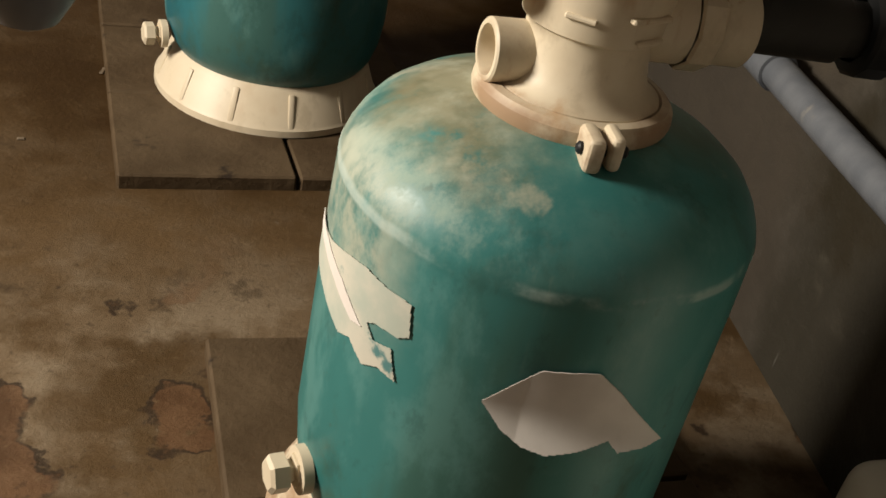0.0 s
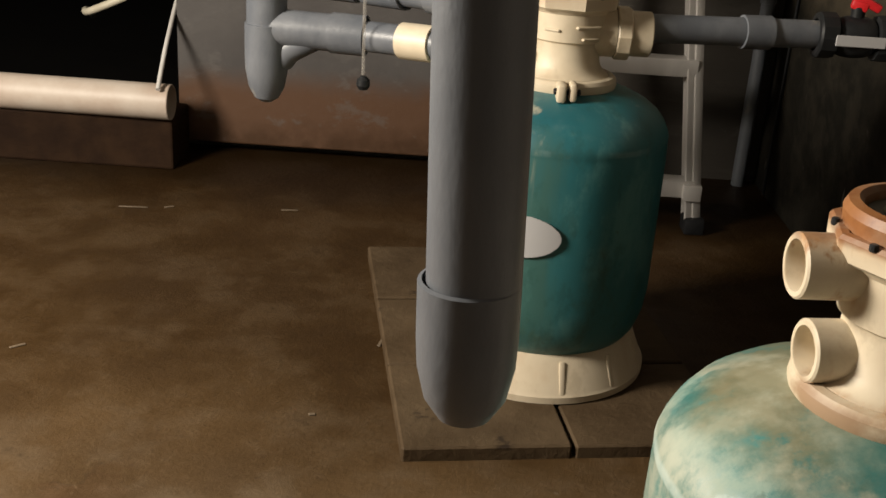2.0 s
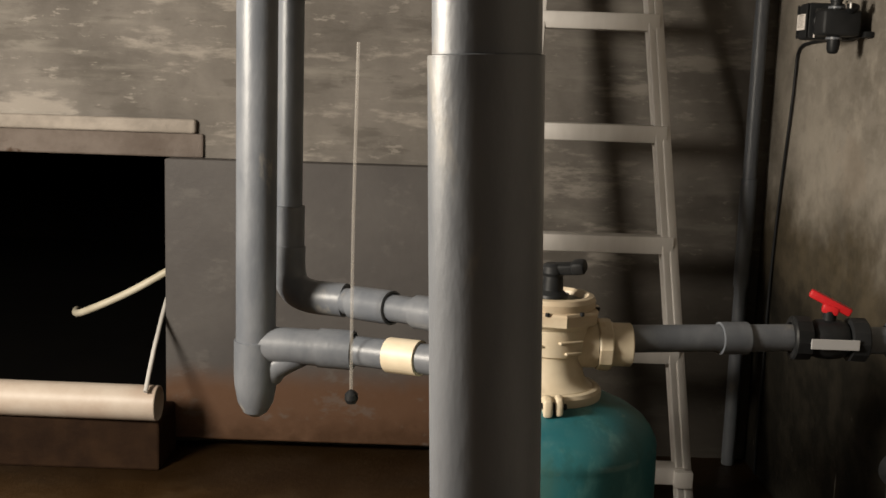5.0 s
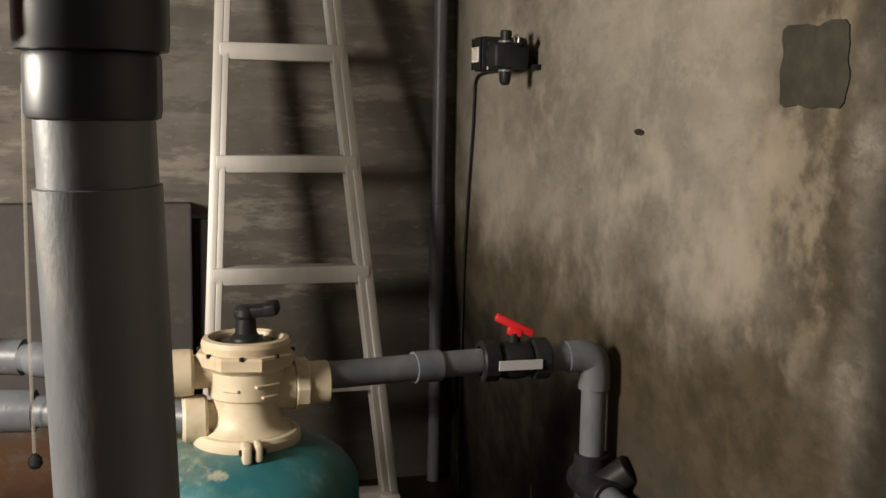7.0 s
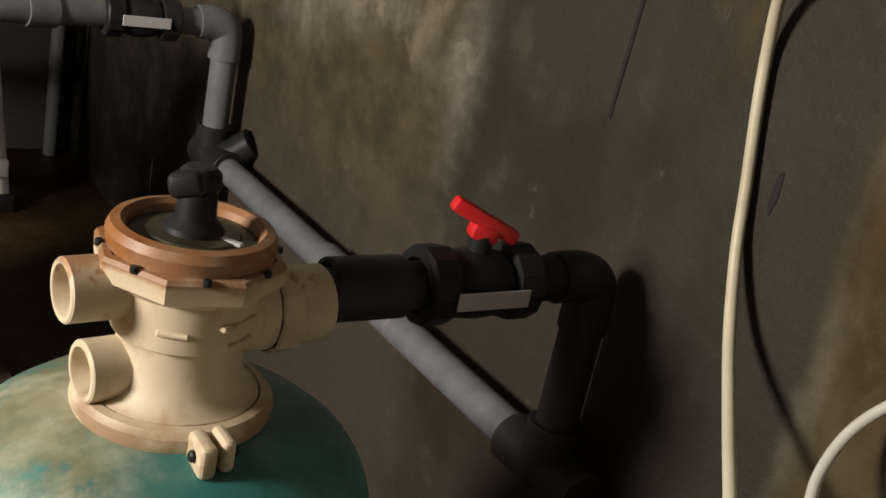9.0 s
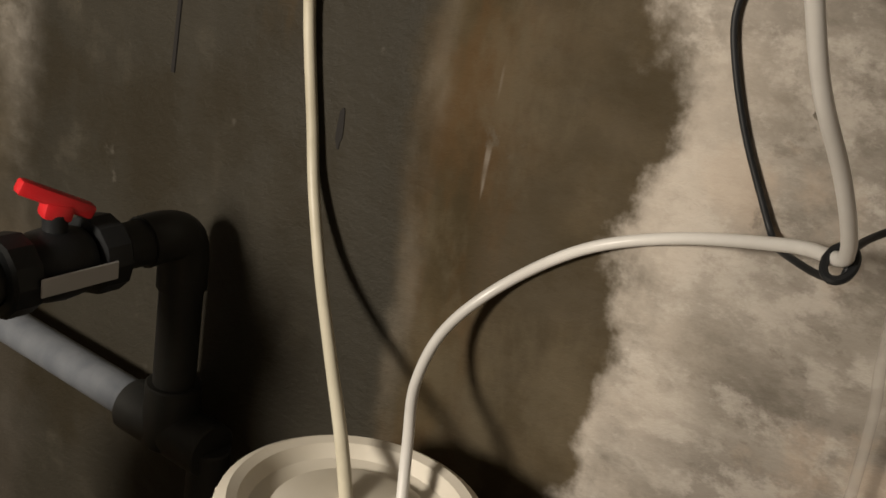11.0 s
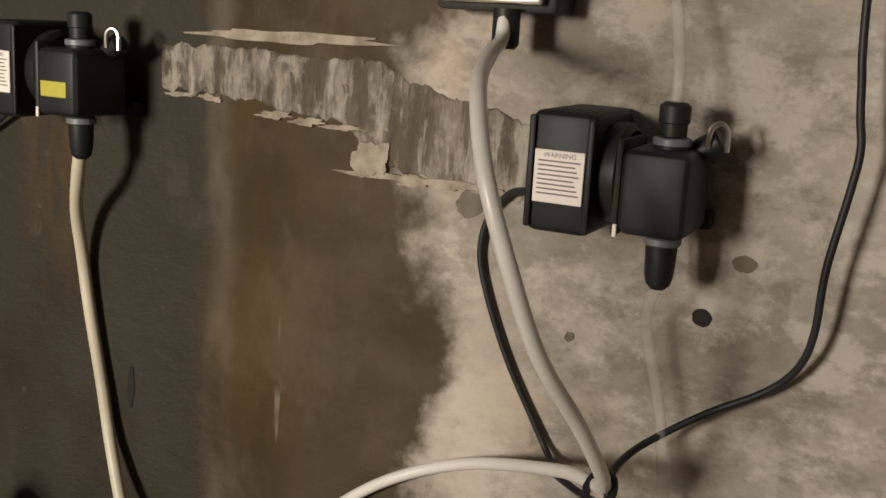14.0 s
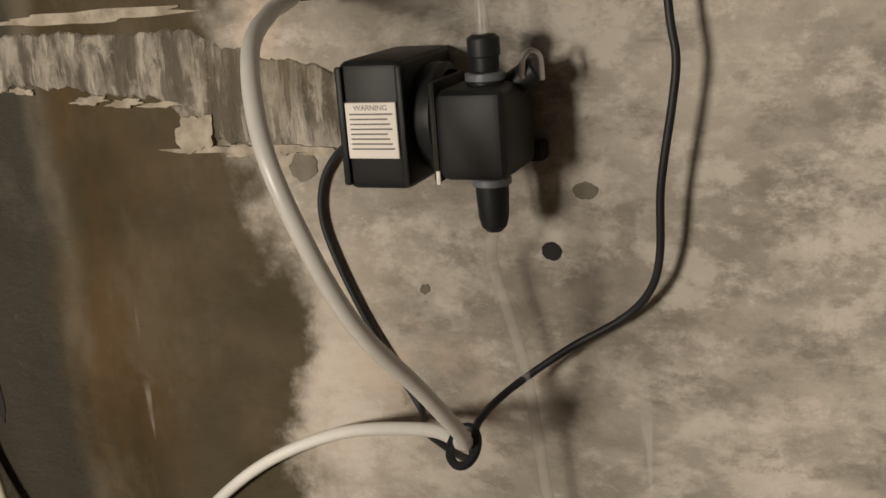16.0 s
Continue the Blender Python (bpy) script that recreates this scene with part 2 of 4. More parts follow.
def floor_material():
    g = Graph("wet_rust_stained_screed")
    a, b, c = g.noise(1.6, 8, 0.6), g.noise(5.5, 9, 0.65, shift=(2, 1, 0)), g.noise(38, 8, 0.7)
    near = g.step(g.wobble(g.y, 0.7, 2.0, detail=8.0), 2.75, 2.35)
    col = g.mix(g.step(a, 0.32, 0.66), (0.060, 0.033, 0.0105), (0.102, 0.060, 0.0245))
    col = g.mix(g.mul(g.step(b, 0.45, 0.62), 0.45), col, (0.115, 0.080, 0.047))
    pale = g.mul(g.step(g.noise(2.6, 9, 0.6, shift=(7, 3, 0)), 0.44, 0.54), near)
    col = g.mix(g.mul(pale, 0.5), col, g.mix(g.step(b, 0.4, 0.6), (0.175, 0.125, 0.077), (0.28, 0.222, 0.155)))
    shape = g.noise(3.6, 7, 0.55, shift=(1, 4.4, 0))
    rust = g.mul(g.step(shape, 0.545, 0.57), near)
    col = g.mix(g.mul(rust, 0.85), col, g.mix(g.step(b, 0.4, 0.6), (0.060, 0.026, 0.009), (0.115, 0.058, 0.026)))
    rim = g.mul(g.step(shape, 0.535, 0.55), g.step(shape, 0.572, 0.556), near, g.step(g.noise(9, 5, 0.6), 0.40, 0.52))
    col = g.mix(g.mul(rim, 0.85), col, (0.020, 0.011, 0.005))
    col = g.mix(g.mul(g.step(b, 0.62, 0.68), 0.5), col, (0.028, 0.017, 0.008))
    col = g.mix(g.mul(g.step(g.noise(24, 5, 0.5, shift=(5, 0, 0)), 0.74, 0.78), 0.6), col, (0.17, 0.13, 0.09))
    grit = g.noise(46, 8, 0.72, shift=(3, 8, 0))
    col = g.mix(g.mul(g.step(grit, 0.56, 0.66), 0.4), col, (0.150, 0.098, 0.052))
    col = g.mix(g.mul(g.step(grit, 0.42, 0.34), 0.5), col, (0.030, 0.017, 0.007))
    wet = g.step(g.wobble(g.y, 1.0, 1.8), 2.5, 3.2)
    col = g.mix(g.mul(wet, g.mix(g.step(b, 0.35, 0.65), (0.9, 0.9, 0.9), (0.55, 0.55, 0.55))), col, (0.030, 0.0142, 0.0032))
    # Floor colour falls to near-black towards the back wall.
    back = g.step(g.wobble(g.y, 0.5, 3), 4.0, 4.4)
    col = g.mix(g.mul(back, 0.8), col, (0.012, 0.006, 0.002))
    rough = g.math("SUBTRACT", 0.72, g.mul(wet, g.step(a, 0.3, 0.6), 0.34))
    return g.finish(col, rough, (g.mul(c, 0.6), g.mul(b, 1.0), g.mul(grit, 0.5)), 0.5, 0.008)


def tank_material(worn):
    """Teal gelcoat, chalked and tan-stained on the shoulder."""
    g = Graph("teal_fibreglass_worn" if worn else "teal_fibreglass")
    n1, n2 = g.noise(7, 8, 0.62), g.noise(2.6, 6, 0.55, stretch=(1, 1, 0.35))
    dark, light = ((0.022, 0.132, 0.128), (0.058, 0.232, 0.222)) if worn else ((0.013, 0.098, 0.122), (0.030, 0.160, 0.180))
    col = g.mix(g.step(n2, 0.3, 0.7), dark, light)
    streak = g.mul(g.step(g.noise(5, 6, 0.55, stretch=(1, 1, 0.18), shift=(3, 3, 0)), 0.50, 0.66), 0.6)
    col = g.mix(streak, col, (0.055, 0.112, 0.078))
    col = g.mix(g.mul(g.step(g.noise(9, 9, 0.68, stretch=(1, 1, 0.5), shift=(1, 6, 2)), 0.50, 0.64), 0.4), col, (0.13, 0.30, 0.285))
    col = g.mix(g.mul(g.step(g.noise(4, 8, 0.65, stretch=(1, 1, 0.6), shift=(5, 2, 2)), 0.54, 0.64), 0.6), col, (0.050, 0.078, 0.040))
    col = g.mix(g.mul(g.step(g.noise(19, 9, 0.7, stretch=(1, 1, 0.6), shift=(8, 1, 5)), 0.54, 0.64), 0.35), col, (0.020, 0.075, 0.068))
    n3 = g.noise(11, 9, 0.7, stretch=(1, 1, 0.8), shift=(2, 9, 4))
    lean = g.math("ADD", g.x, g.mul(g.y, -0.35))
    up = g.step(g.wobble(g.z, 0.16, 6, detail=9.0), 0.53, 0.60)
    chalk = g.mul(up, g.step(n3, 0.45, 0.63) if worn else g.step(n1, 0.52, 0.62))
    # Chalk held off the +x side, so the dome's colour follows the shade.
    side = g.step(g.wobble(lean, 0.20, 6, detail=8.0), 0.06, -0.09)
    chalk = g.mul(chalk, g.math("MAXIMUM", side, 0.12))
    col = g.mix(g.mul(chalk, 0.62), col, (0.34, 0.42, 0.345))
    # paler flank below the shoulder, on the -x side
    flank = g.mul(g.step(g.wobble(g.math("ADD", g.x, g.mul(g.y, 0.15)), 0.07, 7, detail=9.0), -0.165, -0.205), g.step(g.wobble(g.z, 0.2, 5, detail=8.0), 0.40, 0.52))
    col = g.mix(g.mul(flank, g.step(n3, 0.34, 0.54), 0.7), col, (0.43, 0.43, 0.34))
    tan = g.mul(g.step(g.wobble(g.z, 0.10, 8, detail=9.0), 0.585, 0.625), g.step(g.wobble(lean, 0.2, 6), 0.03, -0.10))
    col = g.mix(g.mul(tan, g.step(n3, 0.34, 0.48), 0.62 if worn else 0.3), col, g.mix(g.step(n1, 0.42, 0.58), (0.44, 0.40, 0.29), (0.25, 0.185, 0.085)))
    drips = g.mul(g.step(g.noise(8, 6, 0.6, stretch=(1, 1, 0.12), shift=(0, 4, 1)), 0.60, 0.68), g.step(g.wobble(g.z, 0.2, 5), 0.42, 0.56))
    col = g.mix(g.mul(drips, 0.5 if worn else 0.75), col, (0.48, 0.44, 0.33))
    ring = g.mul(g.step(g.wobble(g.z, 0.010, 20), 0.545, 0.551), g.step(g.wobble(g.z, 0.010, 20), 0.562, 0.556), g.step(n1, 0.44, 0.58))
    col = g.mix(g.mul(ring, 0.50 if worn else 0.15), col, (0.46, 0.56, 0.53))
    dots = g.step(g.noise(30, 4, 0.5), 0.70, 0.76)
    col = g.mix(g.mul(dots, 0.45), col, (0.06, 0.09, 0.06))
    return g.finish(col, g.math("ADD", 0.42, g.mul(chalk, 0.3)), (g.mul(n1, 0.4),), 0.15, 0.004)


def valve_material(name, rust):
    g = Graph(name)
    n1, n2 = g.noise(9, 8, 0.6), g.noise(30, 7, 0.65)
    col = g.mix(g.step(n1, 0.3, 0.7), (0.56, 0.47, 0.34), (0.67, 0.59, 0.45))
    r = g.step(g.wobble(g.z, 0.05, 9, detail=9.0), 0.785, 0.82)
    r2 = g.step(g.noise(12, 8, 0.6, stretch=(1, 1, 0.4), shift=(4, 1, 0)), 0.58, 0.70)
    low = g.mul(g.step(g.wobble(g.z, 0.03, 10, detail=8.0), 0.672, 0.655), g.step(n1, 0.45, 0.6))
    col = g.mix(g.mul(low, 0.75 * rust), col, (0.22, 0.10, 0.035))
    rim = g.mul(g.step(g.wobble(g.z, 0.016, 14, detail=8.0), 0.798, 0.806), rust)
    run = g.mul(g.step(g.noise(26, 6, 0.6, stretch=(1, 1, 0.10), shift=(4, 6, 0)), 0.58, 0.66), g.step(g.wobble(g.z, 0.08, 9), 0.70, 0.77))
    col = g.mix(g.mul(run, 0.7 * rust + 0.12), col, (0.34, 0.17, 0.065))
    grime = g.mul(g.step(g.noise(16, 8, 0.68, stretch=(1, 1, 0.6), shift=(7, 2, 3)), 0.55, 0.66), 0.4)
    col = g.mix(grime, col, (0.40, 0.325, 0.22))
    body_cream = g.step(n1, 0.40, 0.60)
    col = g.mix(g.mul(r, g.math('MAXIMUM', body_cream, 0.65), rust), col, g.mix(g.step(n2, 0.38, 0.62), (0.15, 0.05, 0.014), (0.48, 0.24, 0.085)))
    col = g.mix(g.mul(r2, 0.55 * rust + 0.08), col, (0.42, 0.24, 0.11))
    col = g.mix(g.mul(rim, g.step(n2, 0.30, 0.55), 0.75), col, (0.20, 0.070, 0.020))
    return g.finish(col, 0.48, (g.mul(n2, 0.4),), 0.12, 0.004)


SIDE, BACK, BLOCK, FLOOR = side_wall_material(), back_wall_material(), block_material(), floor_material()
TEAL_WORN, TEAL = tank_material(True), tank_material(False)
CREAM_RUST, CREAM = valve_material("cream_plastic_rusty", 1.0), valve_material("cream_plastic", 0.12)
PVC = material("grey_pvc", (0.104, 0.115, 0.134), 0.40, second=(0.152, 0.163, 0.182), scale=14, bump=0.10, bump_scale=90, spots=(0.215, 0.208, 0.196), spot_scale=11, spot_at=0.62, stretch=(1, 1, 0.45))
# Dark plastic parts, and grey PVC darkened for the shade it stands in.
PVC_DARK_SHADED = material("dark_and_shaded_pvc", (0.020, 0.020, 0.019), 0.5, second=(0.034, 0.033, 0.030), scale=6, bump=0.05)
DIAL = material("olive_dial", (0.026, 0.025, 0.012), 0.45, second=(0.055, 0.050, 0.024), scale=30, bump=0.1)
BLACK = material("black_plastic", (0.010, 0.011, 0.012), 0.48, second=(0.02, 0.021, 0.023), scale=12, bump=0.04, bump_scale=120)
UNION = material("blue_black_plastic", (0.018, 0.023, 0.034), 0.4, second=(0.028, 0.034, 0.045), scale=8)
RED = material("red_plastic", (0.62, 0.018, 0.022), 0.4, second=(0.5, 0.012, 0.018), scale=12)
ALU = material("dull_aluminium", (0.60, 0.58, 0.56), 0.5, 0.25, second=(0.48, 0.46, 0.44), scale=8, bump=0.04, stretch=(1, 1, 0.2))
WHITE = material("white_plastic", (0.66, 0.62, 0.545), 0.45, second=(0.60, 0.55, 0.46), scale=5, spots=(0.42, 0.36, 0.27), spot_scale=7, spot_at=0.66)
WHITE_PIPE = material("dirty_white_pipe", (0.50, 0.44, 0.38), 0.5, second=(0.40, 0.32, 0.26), scale=5, spots=(0.06, 0.035, 0.022), spot_scale=9, spot_at=0.68)
TUBE = material("milky_tube", (0.66, 0.645, 0.62), 0.33, second=(0.55, 0.535, 0.51), scale=6)
CREAM_TUBE = material("cream_tube", (0.58, 0.54, 0.43), 0.45, second=(0.46, 0.42, 0.32), scale=9)
CLEAR = material("cloudy_clear_tube", (0.52, 0.49, 0.45), 0.3)
CLEAR.node_tree.nodes["Principled BSDF"].inputs["Alpha"].default_value = 0.24
LABEL = material("white_label", (0.74, 0.70, 0.66), 0.5, second=(0.68, 0.62, 0.58), scale=14)
PRINT = material("faded_print", (0.17, 0.155, 0.145), 0.6)
YELLOW = material("yellow_sticker", (0.42, 0.38, 0.05), 0.5)
PEEL = material("peeling_vinyl", (0.66, 0.63, 0.60), 0.55, second=(0.56, 0.53, 0.50), scale=9)
OLD_LABEL = material("worn_paper_label", (0.55, 0.52, 0.44), 0.6, second=(0.40, 0.44, 0.38), scale=16, spots=(0.08, 0.20, 0.20), spot_scale=18, spot_at=0.6)
GREY_LABEL = material("grey_label", (0.42, 0.42, 0.43), 0.5)
PAVER = material("wet_concrete_paver", (0.060, 0.039, 0.021), 0.65, second=(0.100, 0.069, 0.040), scale=5, bump=0.4, spots=(0.03, 0.02, 0.013), spot_scale=8, spot_at=0.6)
DAMP = material("damp_brown_concrete", (0.032, 0.017, 0.009), 0.8, second=(0.015, 0.008, 0.005), scale=5, bump=0.4, bump_scale=20)
def dull(level, *mats):
    for m in mats:
        m.node_tree.nodes["Principled BSDF"].inputs["Specular IOR Level"].default_value = level


PATCH = material("dark_mortar", (0.060, 0.058, 0.044), 0.85, second=(0.036, 0.035, 0.026), scale=12, bump=0.5, bump_scale=30)
PALE = material("pale_lit_render", (0.37, 0.325, 0.265), 0.85, second=(0.20, 0.17, 0.13), scale=38, bump=0.6, bump_scale=45)
MOULD = material("grey_mould", (0.15, 0.132, 0.105), 0.9, second=(0.10, 0.085, 0.065), scale=40)
SCRAP = material("muddy_scrap", (0.16, 0.12, 0.08), 0.7, second=(0.06, 0.04, 0.02), scale=40)
BEAM = material("brown_stained_beam", (0.085, 0.066, 0.055), 0.85, second=(0.135, 0.112, 0.098), scale=7, bump=0.4, bump_scale=30, spots=(0.05, 0.028, 0.016), spot_scale=6, spot_at=0.56)
LIP = material("pale_concrete_lip", (0.22, 0.195, 0.17), 0.85, second=(0.32, 0.285, 0.25), scale=9, bump=0.5, bump_scale=35)
# Near-black colour in place of missing light in the passage.
UNLIT_BLACK = material("unlit_passage_black", (0.002, 0.0017, 0.0015), 1.0, second=(0.003, 0.0025, 0.002), scale=3)
# Dark colour for the unseen walls and ceiling, to keep bounce light down.
SHELL = material("dark_shell_concrete", (0.045, 0.040, 0.034), 0.9, second=(0.065, 0.058, 0.05), scale=2, bump=0.3, bump_scale=15)
dull(0.08, DAMP, UNLIT_BLACK)
dull(0.15, SIDE, BACK, PAVER, PATCH, PALE)
dull(0.25, FLOOR, BLOCK, BLACK, PVC_DARK_SHADED)
# Near-black stands for the shade inside slot, drilled holes, gouge and crack.
HOLE = material("hole_dark", (0.012, 0.01, 0.009), 0.9)
STEEL = material("bright_steel", (0.62, 0.61, 0.60), 0.28, 1.0)


# ---- mesh helpers ----
def lathe(profile, segs=40, m=None):
    """A turned body: rows of radius, height; open ends of radius above 0 stay open."""
    bm = bmesh.new()
    rings = []
    for r, z in profile:
        rings.append([bm.verts.new((0, 0, z))] if r <= 0 else [bm.verts.new((r * math.cos(2 * math.pi * i / segs), r * math.sin(2 * math.pi * i / segs), z)) for i in range(segs)])
    for a, b in zip(rings, rings[1:]):
        for i in range(segs):
            j = (i + 1) % segs
            if len(a) == 1 and len(b) > 1:
                bm.faces.new((a[0], b[j], b[i]))
            elif len(b) == 1 and len(a) > 1:
                bm.faces.new((a[i], a[j], b[0]))
            elif len(a) > 1:
                bm.faces.new((a[i], a[j], b[j], b[i]))
    if m:
        bm.transform(m)
    return bm


def box(x0, x1, y0, y1, z0, z1, bevel=0.0, segs=2, m=None):
    bm = bmesh.new()
    bmesh.ops.create_cube(bm, size=1)
    bm.transform(Matrix.Translation(((x0 + x1) / 2, (y0 + y1) / 2, (z0 + z1) / 2)) @ Matrix.Diagonal((x1 - x0, y1 - y0, z1 - z0, 1)))
    if bevel:
        bmesh.ops.bevel(bm, geom=bm.edges[:], offset=bevel, segments=segs, profile=0.5, affect="EDGES")
    if m:
        bm.transform(m)
    return bm


def merge(*bms):
    out = bms[0]
    for b in bms[1:]:
        me = bpy.data.meshes.new("tmp")
        b.to_mesh(me)
        out.from_mesh(me)
        bpy.data.meshes.remove(me)
        b.free()
    return out


def smooth_path(points, per=8):
    pts = [Vector(p) for p in points]
    pts = [2 * pts[0] - pts[1]] + pts + [2 * pts[-1] - pts[-2]]
    out = []
    for a, b, c, d in zip(pts, pts[1:], pts[2:], pts[3:]):
        for k in range(per):
            t = k / per
            out.append(0.5 * (2 * b + (c - a) * t + (2 * a - 5 * b + 4 * c - d) * t * t + (3 * b - a - 3 * c + d) * t ** 3))
    return out + [pts[-2]]


def sweep(points, r, segs=12, per=8, caps=True):
    """A round tube along a smooth line; r: one radius."""
    line = smooth_path(points, per) if per > 1 else [Vector(p) for p in points]
    bm = bmesh.new()
    rings, side = [], None
    for i, p in enumerate(line):
        d = (line[min(i + 1, len(line) - 1)] - line[max(i - 1, 0)]).normalized()
        side = d.orthogonal().normalized() if side is None else (side - d * side.dot(d)).normalized()
        up = d.cross(side)
        rings.append([bm.verts.new(p + r * (math.cos(2 * math.pi * k / segs) * side + math.sin(2 * math.pi * k / segs) * up)) for k in range(segs)])
    for a, b in zip(rings, rings[1:]):
        for k in range(segs):
            bm.faces.new((a[k], a[(k + 1) % segs], b[(k + 1) % segs], b[k]))
    if caps:
        bm.faces.new(rings[0][::-1])
        bm.faces.new(rings[-1])
    return bm


def along(a, b):
    """Carries the z axis onto the line from a to b, with its foot at a."""
    d = Vector(b) - Vector(a)
    return Matrix.Translation(a) @ d.to_track_quat("Z", "Y").to_matrix().to_4x4()


def rod(a, b, r, segs=28, bevel=0.002):
    n = (Vector(b) - Vector(a)).length
    e = min(bevel, r * 0.5, n * 0.4)
    return lathe([(0, 0), (r - e, 0), (r, e), (r, n - e), (r - e, n), (0, n)], segs, along(a, b))


def pipe_sleeve(a, b, r, inner, segs=32):
    """A hollow socket, open at b."""
    n = (Vector(b) - Vector(a)).length
    return lathe([(0, 0), (r, 0), (r, n - 0.002), (r - 0.002, n), (inner + 0.001, n), (inner, n - 0.002), (inner, 0.006), (0, 0.006)], segs, along(a, b))


def link(name, bm, mat, parent=None, label="", flat=False):
    bmesh.ops.recalc_face_normals(bm, faces=bm.faces[:])
    me = bpy.data.meshes.new(name)
    for f in bm.faces:
        f.smooth = not flat
    bm.to_mesh(me)
    bm.free()
    me.materials.append(mat)
    if not flat:
        me.set_sharp_from_angle(angle=radians(27))
    ob = new(name, me)
    if parent:
        ob.parent = parent
    if label:
        ob["label"] = label
    return ob


part = link


def thing(name, label, category, m=None, group=""):
    ob = new(name)
    ob.empty_display_size = 0.05
    if m:
        ob.matrix_world = m
    return tagged(ob, label, category, group)


def setting(name, bm, mat, label, category):
    return tagged(link(name, bm, mat, None, "", True), label, category, kind="structure")


# ---- the room ----
WALL, BACKY, TOP = 1.548, 4.70, 2.7
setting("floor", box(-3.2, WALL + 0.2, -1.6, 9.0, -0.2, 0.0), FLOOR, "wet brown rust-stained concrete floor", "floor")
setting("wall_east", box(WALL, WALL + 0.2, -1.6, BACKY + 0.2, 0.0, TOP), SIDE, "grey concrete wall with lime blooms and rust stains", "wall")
setting("wall_north", box(-0.44, WALL, BACKY, BACKY + 0.2, 0.0, TOP), BACK, "bare grey concrete wall, darker at its foot", "wall")
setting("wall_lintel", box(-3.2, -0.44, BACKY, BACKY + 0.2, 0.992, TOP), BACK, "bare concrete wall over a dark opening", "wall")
# Unseen walls added to close the room, dark to limit bounced light.
setting("wall_west", box(-3.4, -3.2, -1.6, 9.0, 0.0, TOP), SHELL, "unseen concrete wall closing the room, dark against bounce light", "wall")
setting("wall_south", box(-3.2, WALL, -1.8, -1.6, 0.0, TOP), SHELL, "unseen concrete wall closing the room, dark against bounce light", "wall")
# Unseen passage behind the opening, near-black so that it reads as unlit.
setting("wall_passage_end", box(-3.2, 0.0, 9.0, 9.2, 0.0, TOP), UNLIT_BLACK, "concrete end of the passage, coloured near-black as unlit", "wall")
setting("wall_passage_side", box(-0.44, -0.24, BACKY + 0.2, 9.0, 0.0, TOP), UNLIT_BLACK, "concrete side of the passage, coloured near-black as unlit", "wall")
setting("floor_passage", box(-3.2, -0.44, 4.6, 9.0, 0.0, 0.012), UNLIT_BLACK, "floor of the passage, coloured near-black as unlit", "floor")
setting("wall_passage_west", box(-3.2, -3.1, BACKY + 0.2, 9.0, 0.0, TOP), UNLIT_BLACK, "concrete side of the passage, coloured near-black as unlit", "wall")
setting("ceiling_passage", box(-3.1, -0.44, BACKY + 0.2, 9.0, 1.6, 1.7), UNLIT_BLACK, "concrete roof of the passage, coloured near-black as unlit", "ceiling")
# Ceiling is added too, out of view and equally dark.
setting("ceiling", box(-3.2, WALL + 0.2, -1.6, 9.0, TOP, TOP + 0.2), SHELL, "unseen concrete ceiling closing the room, dark against bounce light", "ceiling")
setting("lintel_lip", box(-3.2, -0.35, BACKY - 0.026, BACKY, 1.064, 1.112, 0.010, 3), LIP, "pale concrete lip over the dark opening", "trim")
setting("lintel_beam", box(-3.2, -0.327, BACKY - 0.016, BACKY + 0.02, 0.985, 1.064, 0.006), BEAM, "brown stained concrete beam over the dark opening", "lintel")
setting("sill", box(-3.2, -0.405, 4.40, 4.615, 0.0, 0.168, 0.008), DAMP, "damp dark brown concrete sill of the opening", "sill")
setting("painted_block", box(-0.44, 0.66, 4.62, BACKY, 0.035, 0.985, 0.006), BLOCK, "grey painted masonry block with a brown tide mark", "wall")
# Solid strip, its near-black colour painted for the shade of a gap.
setting("slot_shade_strip", box(0.66, 0.71, 4.66, BACKY, 0.05, 0.93), HOLE, "upright strip coloured near-black for the shaded slot beside the painted block", "slot")


# ---- filter tanks ----
def patch(R, a0, a1, z0, z1, inside, lift=0.003, nu=36, nv=24, curl=None, thick=0.0015):
    """A thin sheet on a cylinder of radius R between two angles (degrees), cut to an outline in u, v (both -1 to 1)."""
    bm = bmesh.new()
    grid = {}
    for i in range(nu + 1):
        for j in range(nv + 1):
            u, v = 2 * i / nu - 1, 2 * j / nv - 1
            a = radians(a0 + (a1 - a0) * i / nu)
            r = R + lift + (curl(u, v) if curl else 0.0)
            grid[i, j] = bm.verts.new((r * math.cos(a), r * math.sin(a), z0 + (z1 - z0) * j / nv))
    for i in range(nu):
        for j in range(nv):
            if inside(2 * (i + 0.5) / nu - 1, 2 * (j + 0.5) / nv - 1):
                bm.faces.new((grid[i, j], grid[i + 1, j], grid[i + 1, j + 1], grid[i, j + 1]))
    bmesh.ops.delete(bm, geom=[v for v in bm.verts if not v.link_faces], context="VERTS")
    ext = bmesh.ops.extrude_face_region(bm, geom=bm.faces[:])
    for v in ext["geom"]:
        if isinstance(v, bmesh.types.BMVert):
            v.co += Vector((v.co.x, v.co.y, 0)).normalized() * thick
    return bm


def inside_polygon(points):
    def test(u, v):
        hit = False
        for (x0, y0), (x1, y1) in zip(points, points[1:] + points[:1]):
            if (y0 > v) != (y1 > v) and u < (x1 - x0) * (v - y0) / (y1 - y0) + x0:
                hit = not hit
        return hit
    return test


